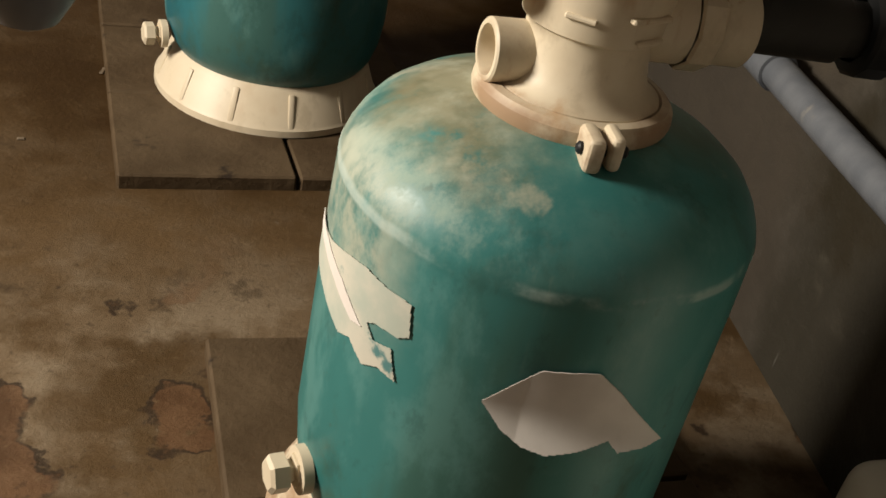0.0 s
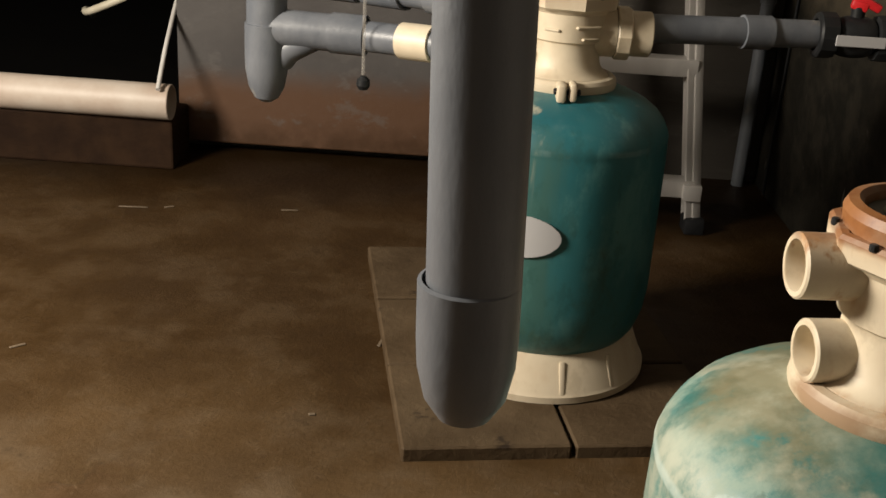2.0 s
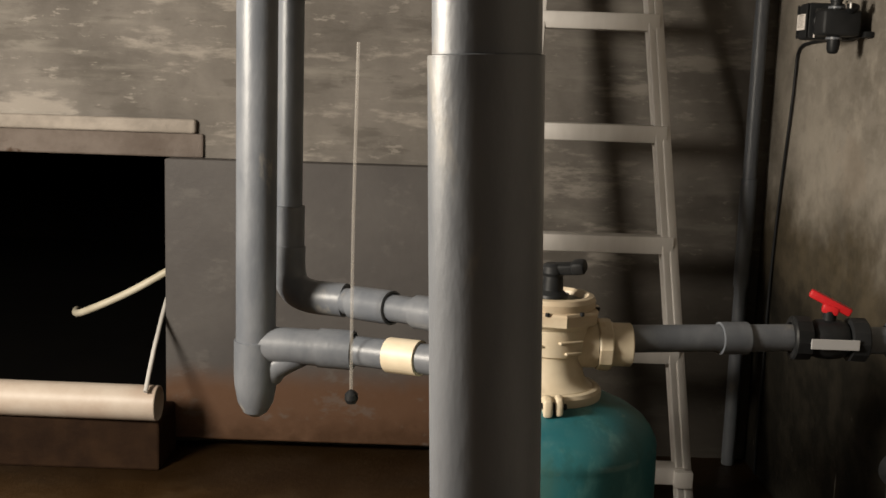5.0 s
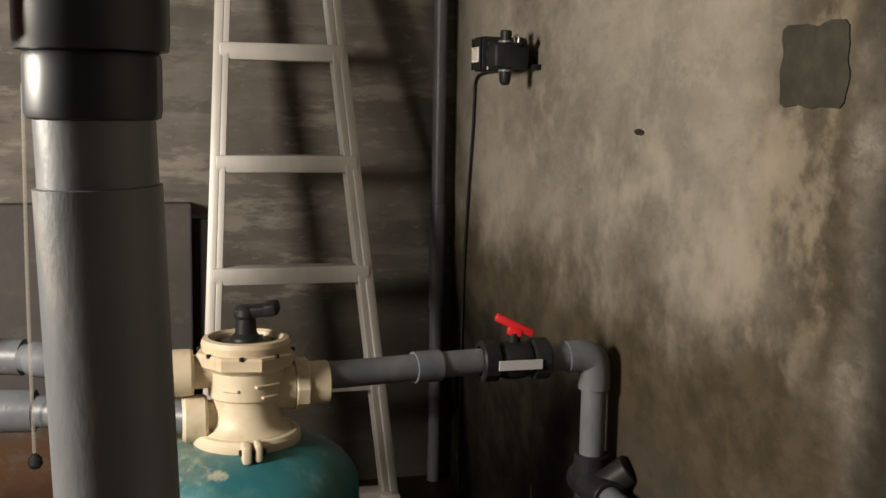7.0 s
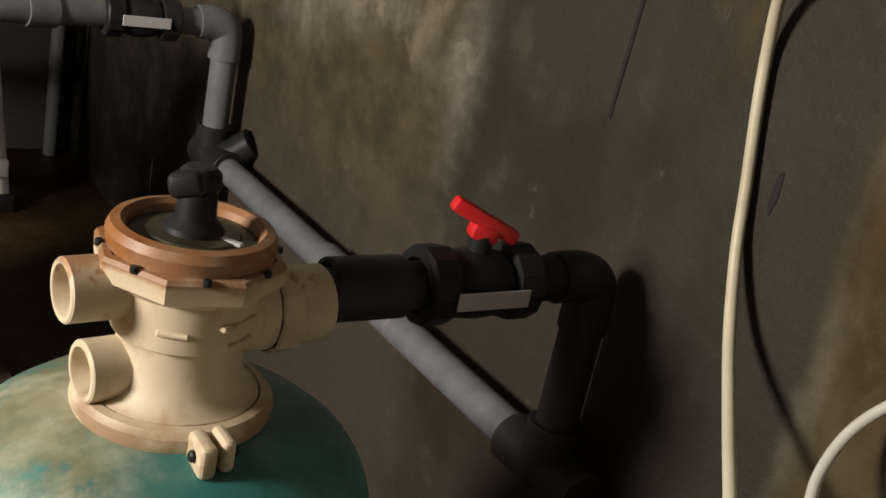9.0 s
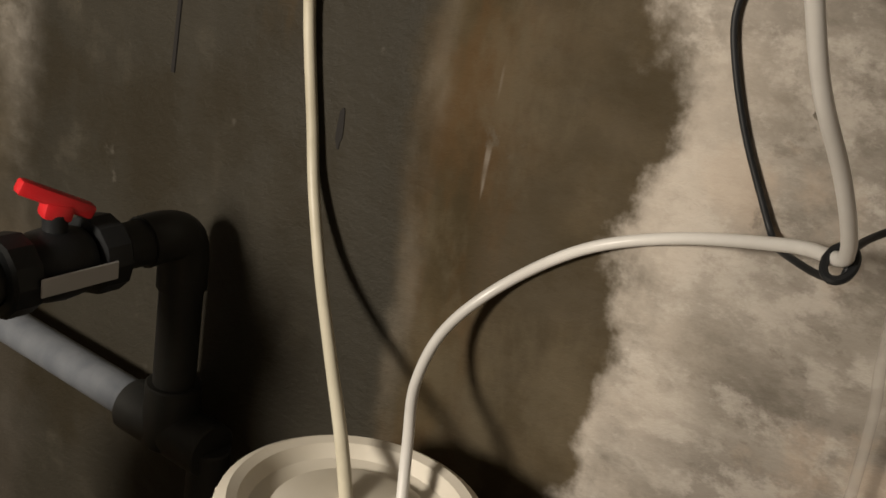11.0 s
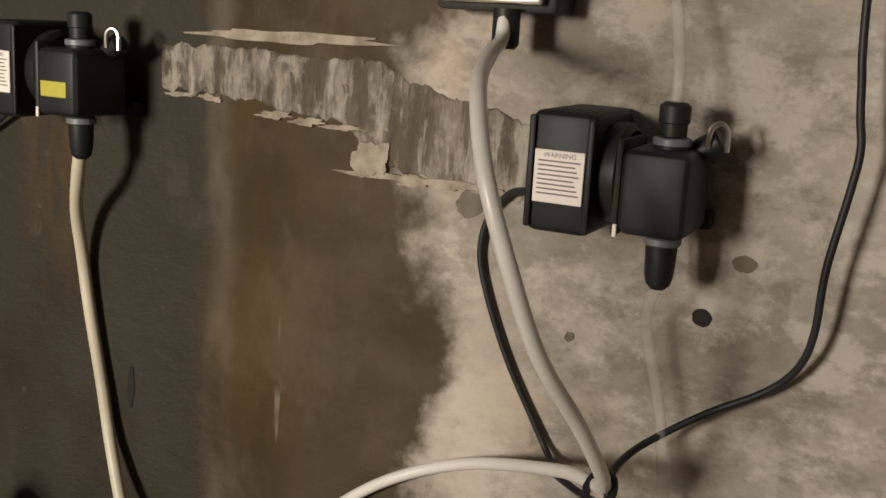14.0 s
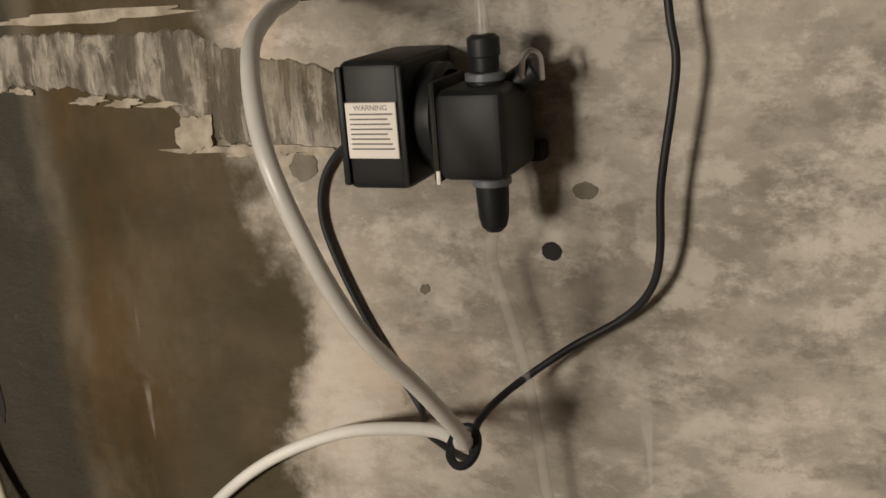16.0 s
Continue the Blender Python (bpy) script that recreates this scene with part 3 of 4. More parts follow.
def filter_tank(x, y, label, teal, cream, stub, turn, grow, plug_z, girth):
    """A sand filter; grow scales the valve on its top."""
    t = thing("sand_filter", label, "pool filter", pose(x, y, 0), "sand filters")
    up = Matrix.Translation((0, 0, 0.648)) @ Matrix.Diagonal((grow, grow, grow, 1)) @ Matrix.Translation((0, 0, -0.648))

    def top(name, bm, mat, parent, note=""):
        bm.transform(up)
        return part(name, bm, mat, parent, note)

    part("tank", lathe([(0.12, 0.088), (0.165, 0.094), (0.198, 0.112), (0.219, 0.142), (0.231, 0.180), (0.236, 0.225), (0.236, 0.492), (0.2350, 0.538), (0.2340, 0.545), (0.2352, 0.553), (0.231, 0.565), (0.223, 0.580), (0.209, 0.597), (0.186, 0.613), (0.155, 0.627), (0.120, 0.638), (0.090, 0.644), (0, 0.648)], 72, Matrix.Diagonal((girth, girth, 1, 1))), teal, t)
    base = part("base", lathe([(0.176, 0.124), (0.194, 0.126), (0.208, 0.112), (0.232, 0.052), (0.238, 0.045), (0.238, 0.031), (0.222, 0.031), (0.205, 0.09), (0.176, 0.11)], 60), cream, t, "cream moulded plastic base ring")
    for k in range(12):
        a = radians(30 * k + 11)
        rib = box(-0.006, 0.006, -0.004, 0.006, 0.0, 0.080, 0.0025)
        rib.transform(pose(0.233 * math.cos(a), 0.233 * math.sin(a), 0.036) @ pose(0, 0, 0, 0, 0, math.degrees(a) - 90) @ pose(0, 0, 0, 20, 0, 0))
        part("rib", rib, cream, base)
    # clamp flange in two halves with a bolt, and a dark gap under it
    top("flange", lathe([(0.07, 0.636), (0.092, 0.637), (0.098, 0.640), (0.100, 0.647), (0.099, 0.655), (0.094, 0.661), (0.086, 0.663), (0.083, 0.659), (0.070, 0.660)], 56), cream, t)
    clamp = top("clamp", merge(box(-0.019, -0.002, -0.132, -0.092, 0.632, 0.666, 0.006, 3), box(0.003, 0.017, -0.128, -0.092, 0.634, 0.668, 0.006, 3)), cream, t)
    top("bolt", rod((-0.024, -0.114, 0.650), (0.024, -0.114, 0.650), 0.006, 12), BLACK, clamp, "dark clamp bolt")
    # valve body: a flared foot, a waist and a wider shoulder
    body = top("valve_body", lathe([(0.084, 0.658), (0.083, 0.663), (0.073, 0.669), (0.066, 0.680), (0.062, 0.698), (0.061, 0.719), (0.062, 0.723), (0.068, 0.727), (0.069, 0.742), (0.070, 0.775), (0.080, 0.785), (0, 0.786)], 56), cream, t)
    for a, z0, z1, wide in ((-62, 0.752, 0.757, 0.050), (-58, 0.731, 0.736, 0.034), (-118, 0.745, 0.750, 0.030)):
        top("moulded_lip", box(0.060, 0.0725, -wide / 2, wide / 2, z0, z1, 0.0015, 1, pose(0, 0, 0, 0, 0, a)), cream, body)
    cover = top("valve_cover", lathe([(0, 0.783), (0.086, 0.783), (0.092, 0.787), (0.093, 0.806), (0.090, 0.810), (0.083, 0.811), (0.081, 0.807), (0, 0.808)], 8, pose(0, 0, 0, 0, 0, 12)), cream, t, "octagonal cream valve cover")
    for k in range(8):
        a = radians(45 * k + 34.5)
        top("screw", rod((0.085 * math.cos(a), 0.085 * math.sin(a), 0.806), (0.085 * math.cos(a), 0.085 * math.sin(a), 0.813), 0.0042, 10, 0.001), BLACK, cover, "dark cover screw")
    top("cover_ring", lathe([(0.079, 0.806), (0.081, 0.824), (0.077, 0.832), (0.068, 0.834), (0.063, 0.829), (0.060, 0.816)], 48), cream, t, "rust-streaked ring on the valve")
    dial = top("dial", lathe([(0.062, 0.815), (0.060, 0.822), (0.046, 0.8235), (0.044, 0.826), (0.030, 0.827), (0, 0.827)], 40), DIAL, t, "dark olive dial plate")
    top("pointer", box(-0.004, 0.004, 0.026, 0.052, 0.8235, 0.8275, 0.0012, 1, pose(0, 0, 0, 0, 0, turn + 70)), GREY_LABEL, dial, "pale pointer mark")
    h = top("handle", lathe([(0.030, 0.824), (0.028, 0.832), (0.020, 0.840), (0.018, 0.866), (0.021, 0.872), (0.020, 0.884), (0.014, 0.890), (0, 0.891)], 24), BLACK, t, "black lever handle")
    top("lever", merge(box(-0.013, 0.013, -0.020, 0.058, -0.004, 0.016, 0.006, 3, pose(0, 0, 0.873, 8, 16, turn)), box(-0.016, 0.016, 0.036, 0.064, -0.004, 0.020, 0.008, 3, pose(0, 0, 0.873, 8, 16, turn))), BLACK, h)
    # ports: two to the west, one to the east
    for z, n in ((0.772, 0.120), (0.686, 0.096)) if stub else ((0.772, 0.130), (0.686, 0.106)):
        p = top("port", pipe_sleeve((-0.045, 0, z), (-n, -0.006, z), 0.031, 0.0235), cream, t)
        if not stub:
            top("union_nut", lathe([(0.031, -0.036), (0.040, -0.035), (0.043, -0.030), (0.043, 0.004), (0.040, 0.009), (0.031, 0.010)], 16, along((-n, -0.006, z), (-n - 0.1, -0.006, z))), cream, p)
    out = top("outlet", lathe([(0.044, 0.045), (0.044, 0.085), (0.038, 0.09), (0.038, 0.112), (0.041, 0.115), (0.041, 0.150), (0.039, 0.152), (0, 0.152)], 36, along((0, 0, 0.738), (1, 0.05, 0.738))), cream, t)
    top("nut", lathe([(0.047, 0.086), (0.049, 0.089), (0.049, 0.110), (0.047, 0.113), (0.036, 0.113)], 10, along((0, 0, 0.738), (1, 0.05, 0.738))), cream, out)
    a, b = (-0.215 * girth / 0.962, -0.066, plug_z), (-0.5, -0.150, plug_z)
    plug = part("drain_plug", lathe([(0.020, 0.0), (0.020, 0.016), (0.014, 0.018), (0.014, 0.024), (0.023, 0.025), (0.023, 0.042), (0.018, 0.046), (0, 0.046)], 6, along(a, b)), CREAM, t, "cream drain plug")
    part("plug_ring", lathe([(0.028, 0), (0.028, 0.012), (0.018, 0.013)], 24, along(a, b)), CREAM, plug)
    return t


tank_a = filter_tank(0.935, 2.00, "worn teal fibreglass sand filter with rusty cream valve", TEAL_WORN, CREAM_RUST, True, 150, 1.0, 0.195, 0.920)
tank_b = filter_tank(0.706, 3.24, "teal fibreglass sand filter with cream multiport valve", TEAL, CREAM, False, 250, 1.09, 0.150, 0.962)
part("peeling_emblem", patch(0.2175, -112, -65, 0.396, 0.482, inside_polygon([(-0.96, -0.10), (-0.72, 0.42), (-0.45, 0.93), (-0.1, 0.97), (0.14, 0.98), (0.45, 0.40), (0.72, -0.20), (1.0, -0.80), (0.80, -0.90), (0.50, -0.95), (0.40, -0.72), (0.10, -0.88), (-0.25, -0.98), (-0.50, -0.88), (-0.72, -0.62)]), 0.003, 130, 96, lambda u, v: 0.020 * max(0.0, -v) ** 2 + 0.014 * max(0.0, -u - 0.55) + 0.010 * max(0.0, u - 0.5), 0.001), PEEL, tank_a, "torn white vinyl emblem peeling off")
part("worn_label", patch(0.2175, -188, -132, 0.398, 0.501, inside_polygon([(-1, 0.5), (-0.35, 0.64), (0.10, 0.90), (0.365, 1.0), (0.70, 0.93), (0.94, 0.92), (0.99, 0.24), (0.865, 0.09), (0.61, 0.07), (0.50, -0.06), (0.615, -0.32), (0.83, -0.22), (0.88, -0.55), (0.935, -0.86), (0.72, -0.80), (0.53, -1.0), (0.30, -0.70), (0.11, -0.86), (-0.38, -0.51), (-1, -0.3)]), 0.0008, 150, 90, None, 0.0006), OLD_LABEL, tank_a, "scuffed remains of a cream paper label")
part("worn_stripe", patch(0.2175, -184, -146, 0.434, 0.486, inside_polygon([(-1, 0.95), (-0.3, 0.72), (0.35, 0.15), (0.92, -0.85), (0.70, -1.0), (0.1, -0.25), (-0.4, 0.15), (-1, 0.35)]), 0.0018, 100, 54, None, 0.0006), LABEL, tank_a, "white stripe of the label")
part("emblem", patch(0.2275, -131, -88, 0.343, 0.430, lambda u, v: u * u + v * v < 1.0, 0.004, 90, 56), GREY_LABEL, tank_b, "oval silver emblem")
part("worn_label", patch(0.2275, -205, -166, 0.255, 0.54, inside_polygon([(-1, 1), (0.5, 0.95), (0.95, 0.75), (0.2, 0.55), (0.9, 0.35), (0.4, 0.2), (0.95, 0.02), (0.85, -0.4), (0.3, -0.8), (-0.3, -1), (-1, -0.9)]), 0.003, 90, 120), OLD_LABEL, tank_b, "scuffed cream paper label")


# ---- pipework ----
def ball_valve(x, y, z, label):
    """A black ball valve along x, with unions and a red wing lever."""
    v = thing("ball_valve", label, "valve", pose(x, y, z), "ball valves")
    body = part("body", lathe([(0.030, -0.040), (0.036, -0.036), (0.041, -0.022), (0.043, 0), (0.041, 0.022), (0.036, 0.036), (0.030, 0.040)], 36, pose(0, 0, 0, 0, 90, 0)), BLACK, v)
    for s in (-1, 1):
        part("union_nut", lathe([(0.034, 0.040), (0.046, 0.042), (0.047, 0.048), (0.047, 0.074), (0.043, 0.078), (0.033, 0.079)], 12, pose(0, 0, 0, 0, 90 * s, 0)), BLACK, v)
    part("label_strip", box(-0.050, 0.050, -0.0505, -0.0475, -0.012, 0.010, 0.001, 1), GREY_LABEL, v, "pale grey label strip")
    stem = part("stem", rod((0, 0, 0.03), (0, 0, 0.062), 0.014, 20), BLACK, v)
    part("lever", merge(box(-0.046, 0.046, -0.010, 0.010, -0.005, 0.013, 0.005, m=pose(-0.002, 0, 0.074, 0, 24, -16)), box(-0.016, 0.018, -0.013, 0.013, -0.012, 0.008, 0.005, m=pose(0, 0, 0.066, 0, 12, -16))), RED, v, "red wing lever")
    return v


def socket(a, b, r):
    return lathe([(r * 0.86, 0), (r, 0.001), (r, (Vector(b) - Vector(a)).length - 0.001), (r * 0.86, (Vector(b) - Vector(a)).length)], 32, along(a, b))


def elbow(points, r):
    return sweep(points, r, 24, 10)


# outlet line of each tank: pipe, valve, elbow, down to the pipe along the wall
for x0, y0, y, xv, xe, z, zl, far_line in ((0.86, 3.25, 3.31, 1.295, 1.485, 0.758, 0.46, True), (1.09, 2.01, 2.02, 1.290, 1.478, 0.745, 0.46, False)):
    # The near line is the same PVC with its shade put into the colour.
    grey = PVC if far_line else PVC_DARK_SHADED
    line = thing("outlet_pipe", "grey PVC outlet pipe bending down to the wall pipe", "pipe", None, "outlet pipes")
    part("run", rod((x0, y0, z), (xv - 0.07, y, z), 0.0285), grey, line)
    part("coupling", socket((x0 + 0.20, y0 + 0.032, z), (x0 + 0.26, y0 + 0.042, z), 0.034) if far_line else socket((x0 + 0.01, y, z), (x0 + 0.10, y, z), 0.036), grey, line)
    part("stub", rod((xv + 0.07, y, z), (xe - 0.03, y, z), 0.0285), grey, line)
    part("elbow", merge(elbow([(xe - 0.065, y, z), (xe - 0.03, y, z + 0.001), (xe - 0.004, y, z - 0.008), (xe + 0.003, y, z - 0.034), (xe + 0.004, y, z - 0.075)], 0.036 if far_line else 0.0325)), grey, line)
    part("drop", rod((xe + 0.004, y, z - 0.07), (xe + 0.004, y, zl + 0.02), 0.0285), grey, line)
    ball_valve(xv, y, z, "black ball valve with a red lever on the outlet pipe")

wall_pipe = thing("wall_pipe", "grey PVC pipe running low along the wall", "pipe")
part("run", rod((1.489, 3.27, 0.46), (1.489, 1.96, 0.46), 0.0285), PVC, wall_pipe)
part("coupling", socket((1.489, 2.72, 0.46), (1.489, 2.60, 0.46), 0.034), PVC, wall_pipe)
tee = part("tee", rod((1.489, 3.36, 0.46), (1.489, 3.20, 0.46), 0.040), BLACK, wall_pipe, "black tee fitting")
part("branch", rod((1.489, 3.31, 0.44), (1.489, 3.31, 0.53), 0.040), BLACK, tee)
part("side_outlet", rod((1.489, 3.26, 0.46), (1.545, 3.22, 0.52), 0.036), BLACK, tee)
tee = part("tee", rod((1.484, 2.10, 0.46), (1.484, 1.94, 0.46), 0.038), PVC_DARK_SHADED, wall_pipe, "tee fitting coloured dark for its shade")
part("branch", rod((1.482, 2.02, 0.44), (1.482, 2.02, 0.53), 0.038), PVC_DARK_SHADED, tee)
part("drop", rod((1.489, 1.95, 0.46), (1.489, 1.95, 0.0), 0.0285), PVC_DARK_SHADED, wall_pipe)
part("drop", rod((1.489, 3.33, 0.46), (1.489, 3.33, 0.0), 0.0285), PVC_DARK_SHADED, wall_pipe)


def riser(x, y, x_low, z_cap, z_cap_top, sleeves, z_union, r, label, lever_side):
    """A pipe that hangs from the ceiling, capped below, with a union and a ball valve."""
    p = thing("riser_pipe", label, "pipe", None, "riser pipes")
    a, b = Vector((x_low, y, z_cap_top)), Vector((x, y, z_union))
    k = r / 0.0235
    part("run", rod(a - Vector((0, 0, 0.01)), b + Vector((0, 0, 0.01)), r, 40), PVC, p)
    n = z_cap_top - z_cap
    part("cap", lathe([(0, 0), (0.25 * r, 0.0005), (0.6 * r, 0.06 * n), (0.9 * r, 0.2 * n), (1.06 * r, 0.42 * n), (1.09 * r, 0.6 * n), (1.09 * r, n - 0.001), (r, n)], 40, along((x_low, y, z_cap), b)), PVC, p)
    for z0, z1 in sleeves:
        f = lambda z: a + (b - a) * ((z - z_cap_top) / (z_union - z_cap_top))
        part("sleeve", socket(f(z0), f(z1), r * 1.07), PVC, p)
    zu = z_union
    part("union_nut", lathe([(r * 1.0, 0), (r * 1.10, 0.001), (r * 1.13, 0.004 * k), (r * 1.13, 0.024 * k), (r * 1.10, 0.026 * k), (r, 0.027 * k)], 14, pose(x, y, zu)), UNION, p, "blue-black union nut")
    part("union_body", lathe([(r, 0), (r * 1.24, 0.001), (r * 1.27, 0.005 * k), (r * 1.27, 0.030 * k), (r * 1.2, 0.034 * k), (r * 0.9, 0.035 * k)], 32, pose(x, y, zu + 0.026 * k)), UNION, p, "blue-black union")
    valve = part("valve_body", lathe([(r * 0.9, 0), (r * 1.45, 0.002), (r * 1.45, 0.040 * k), (r * 0.9, 0.042 * k)], 28, pose(x, y, zu + 0.0535 * k)), CREAM, p, "cream valve body")
    part("lever", box(-0.009 * k, 0.009 * k, -0.008 * k, 0.008 * k, -0.034 * k, 0.036 * k, 0.004 * k, m=pose(x + lever_side * r * 1.95, y - 0.2 * r, zu + 0.064 * k, 0, 6, 0)), RED, valve, "red lever")
    part("stem", rod((x, y - 0.1 * r, zu + 0.083 * k), (x + lever_side * r * 2.2, y - 0.2 * r, zu + 0.083 * k), 0.007 * k), RED, valve)
    part("upper_run", rod((x, y, zu + 0.10 * k), (x, y, TOP), r, 32), PVC, p)
    return p


riser(0.4985, 1.55, 0.512, 0.851, 0.930, [(1.085, 1.282)], 1.307, 0.0232, "grey PVC riser pipe, capped below, with red valve lever", -1)
riser(0.068, 3.45, 0.069, 0.503, 0.680, [], 1.464, 0.0445, "grey PVC riser pipe, capped below, beside the filter", -1)

feed = thing("feed_pipe", "grey PVC pipe dropping to the filter's upper port", "pipe", None, "feed pipes")
part("run", rod((0.122, 3.58, TOP), (0.122, 3.58, 0.86), 0.030), PVC, feed)
part("sleeve", socket((0.122, 3.58, 0.86), (0.122, 3.58, 0.97), 0.036), PVC, feed)
part("elbow", elbow([(0.122, 3.58, 0.875), (0.123, 3.578, 0.82), (0.136, 3.57, 0.782), (0.175, 3.55, 0.764), (0.262, 3.52, 0.762)], 0.039), PVC, feed)
part("run", rod((0.25, 3.52, 0.762), (0.585, 3.245, 0.783), 0.030), PVC, feed)
part("coupling", socket((0.285, 3.491, 0.764), (0.375, 3.417, 0.770), 0.038), PVC, feed)
part("coupling", socket((0.43, 3.372, 0.773), (0.52, 3.298, 0.778), 0.037), PVC, feed)

part("union_nut", lathe([(0.03, 0), (0.043, 0.002), (0.045, 0.006), (0.045, 0.10), (0.041, 0.104), (0.03, 0.105)], 14, pose(0.122, 3.58, 1.435)), UNION, feed, "blue-black union nut")

branch = thing("branch_pipe", "grey PVC branch to the filter with a cream coupling", "pipe", None, "feed pipes")
part("tee", merge(rod((0.06, 3.45, 0.672), (0.23, 3.425, 0.672), 0.0405), sweep([(0.10, 3.45, 0.60), (0.12, 3.446, 0.625), (0.17, 3.436, 0.655)], 0.03, 20, 6)), PVC, branch)
part("coupling", socket((0.215, 3.428, 0.672), (0.292, 3.415, 0.672), 0.044), PVC, branch)
part("run", rod((0.28, 3.417, 0.672), (0.60, 3.245, 0.689), 0.033), PVC, branch)
part("coupling", socket((0.372, 3.368, 0.677), (0.442, 3.330, 0.681), 0.0385), CREAM, branch, "cream coupling")

sampler = thing("sample_tube", "clear hanging tube with a black weight", "tube")
part("tube", sweep([(0.293, 3.36, 1.34), (0.290, 3.36, 1.0), (0.291, 3.355, 0.76), (0.292, 3.36, 0.60)], 0.0036, 20), CLEAR, sampler)
part("weight", lathe([(0, 0), (0.010, 0.003), (0.015, 0.012), (0.014, 0.024), (0.006, 0.032), (0, 0.033)], 16, pose(0.293, 3.36, 0.565)), BLACK, sampler, "black weight")

drain = thing("drain_pipe", "dirty white plastic pipe lying on the sill", "pipe")
part("run", pipe_sleeve((-1.9, 4.44, 0.222), (-0.405, 4.40, 0.225), 0.057, 0.052, 32), WHITE_PIPE, drain)
part("coupling", socket((-1.12, 4.42, 0.224), (-1.06, 4.418, 0.224), 0.063), WHITE_PIPE, drain)

hose = thing("hose", "cream hose trailing into the dark opening", "hose")
part("tube", sweep([(-0.96, 5.35, 0.30), (-0.86, 4.98, 0.388), (-0.776, 4.78, 0.424), (-0.613, 4.76, 0.50), (-0.462, 4.76, 0.589), (-0.42, 4.76, 0.62)], 0.013, 20), CREAM_TUBE, hose)
cord = thing("cord", "thin grey tube hanging beside the painted block", "tube")
part("tube", sweep([(-0.432, 4.345, 0.278), (-0.436, 4.42, 0.34), (-0.442, 4.52, 0.408), (-0.452, 4.72, 0.518), (-0.43, 4.80, 0.55)], 0.007, 20), TUBE, cord)

corner_pipe = thing("corner_pipe", "grey pipe upright in the corner of the room", "pipe")
part("run", rod((1.478, 4.645, 0.0), (1.478, 4.645, TOP), 0.022), PVC, corner_pipe)
part("sleeve", socket((1.478, 4.645, 0.62), (1.478, 4.645, 0.98), 0.026), PVC, corner_pipe)


# ---- ladder ----
ladder = thing("ladder", "dull aluminium ladder leaning against the concrete wall", "ladder")
FOOT, LEAN = 4.16, 0.21


def rail_point(side, z):
    y = FOOT + LEAN * z
    k = (y - 1.1) / 3.2
    x = (0.672 + 0.038 * z) if side < 0 else (1.262 - 0.121 * z)
    return Vector((0.517 + (x - 0.517) * k, y, z))


def bar(a, b, wide, deep):
    d = Vector(b) - Vector(a)
    m = Matrix.Translation(a) @ d.to_track_quat("Z", "X").to_matrix().to_4x4()
    return box(-wide / 2, wide / 2, -deep / 2, deep / 2, 0, d.length, 0.003, 2, m)


for s in (-1, 1):
    rail = part("rail", bar(rail_point(s, 0.0), rail_point(s, 2.45), 0.060, 0.028), ALU, ladder)
    for dy in (-0.026, 0.026):
        d = Vector((-0.012 * s, dy, 0))
        part("flange", bar(rail_point(s, 0.0) + d, rail_point(s, 2.45) + d, 0.010, 0.030), ALU, rail)
    part("foot", box(-0.03, 0.03, -0.04, 0.04, 0.0, 0.05, 0.006, m=Matrix.Translation(rail_point(s, 0.0))), BLACK, rail, "black rubber foot")
    part("bracket", box(-0.035, 0.02, -0.045, -0.02, 0.10, 0.15, 0.004, m=Matrix.Translation(rail_point(s, 0.0) + Vector((-0.01 * s, 0.02, 0)))), ALU, rail)
for z in (0.13, 0.478, 0.798, 1.126, 1.460, 1.795, 2.130):
    a, b = rail_point(-1, z), rail_point(1, z)
    part("rung", box(a.x, b.x, a.y - 0.035, a.y + 0.035, z - 0.026, z + 0.026, 0.005), ALU, ladder)


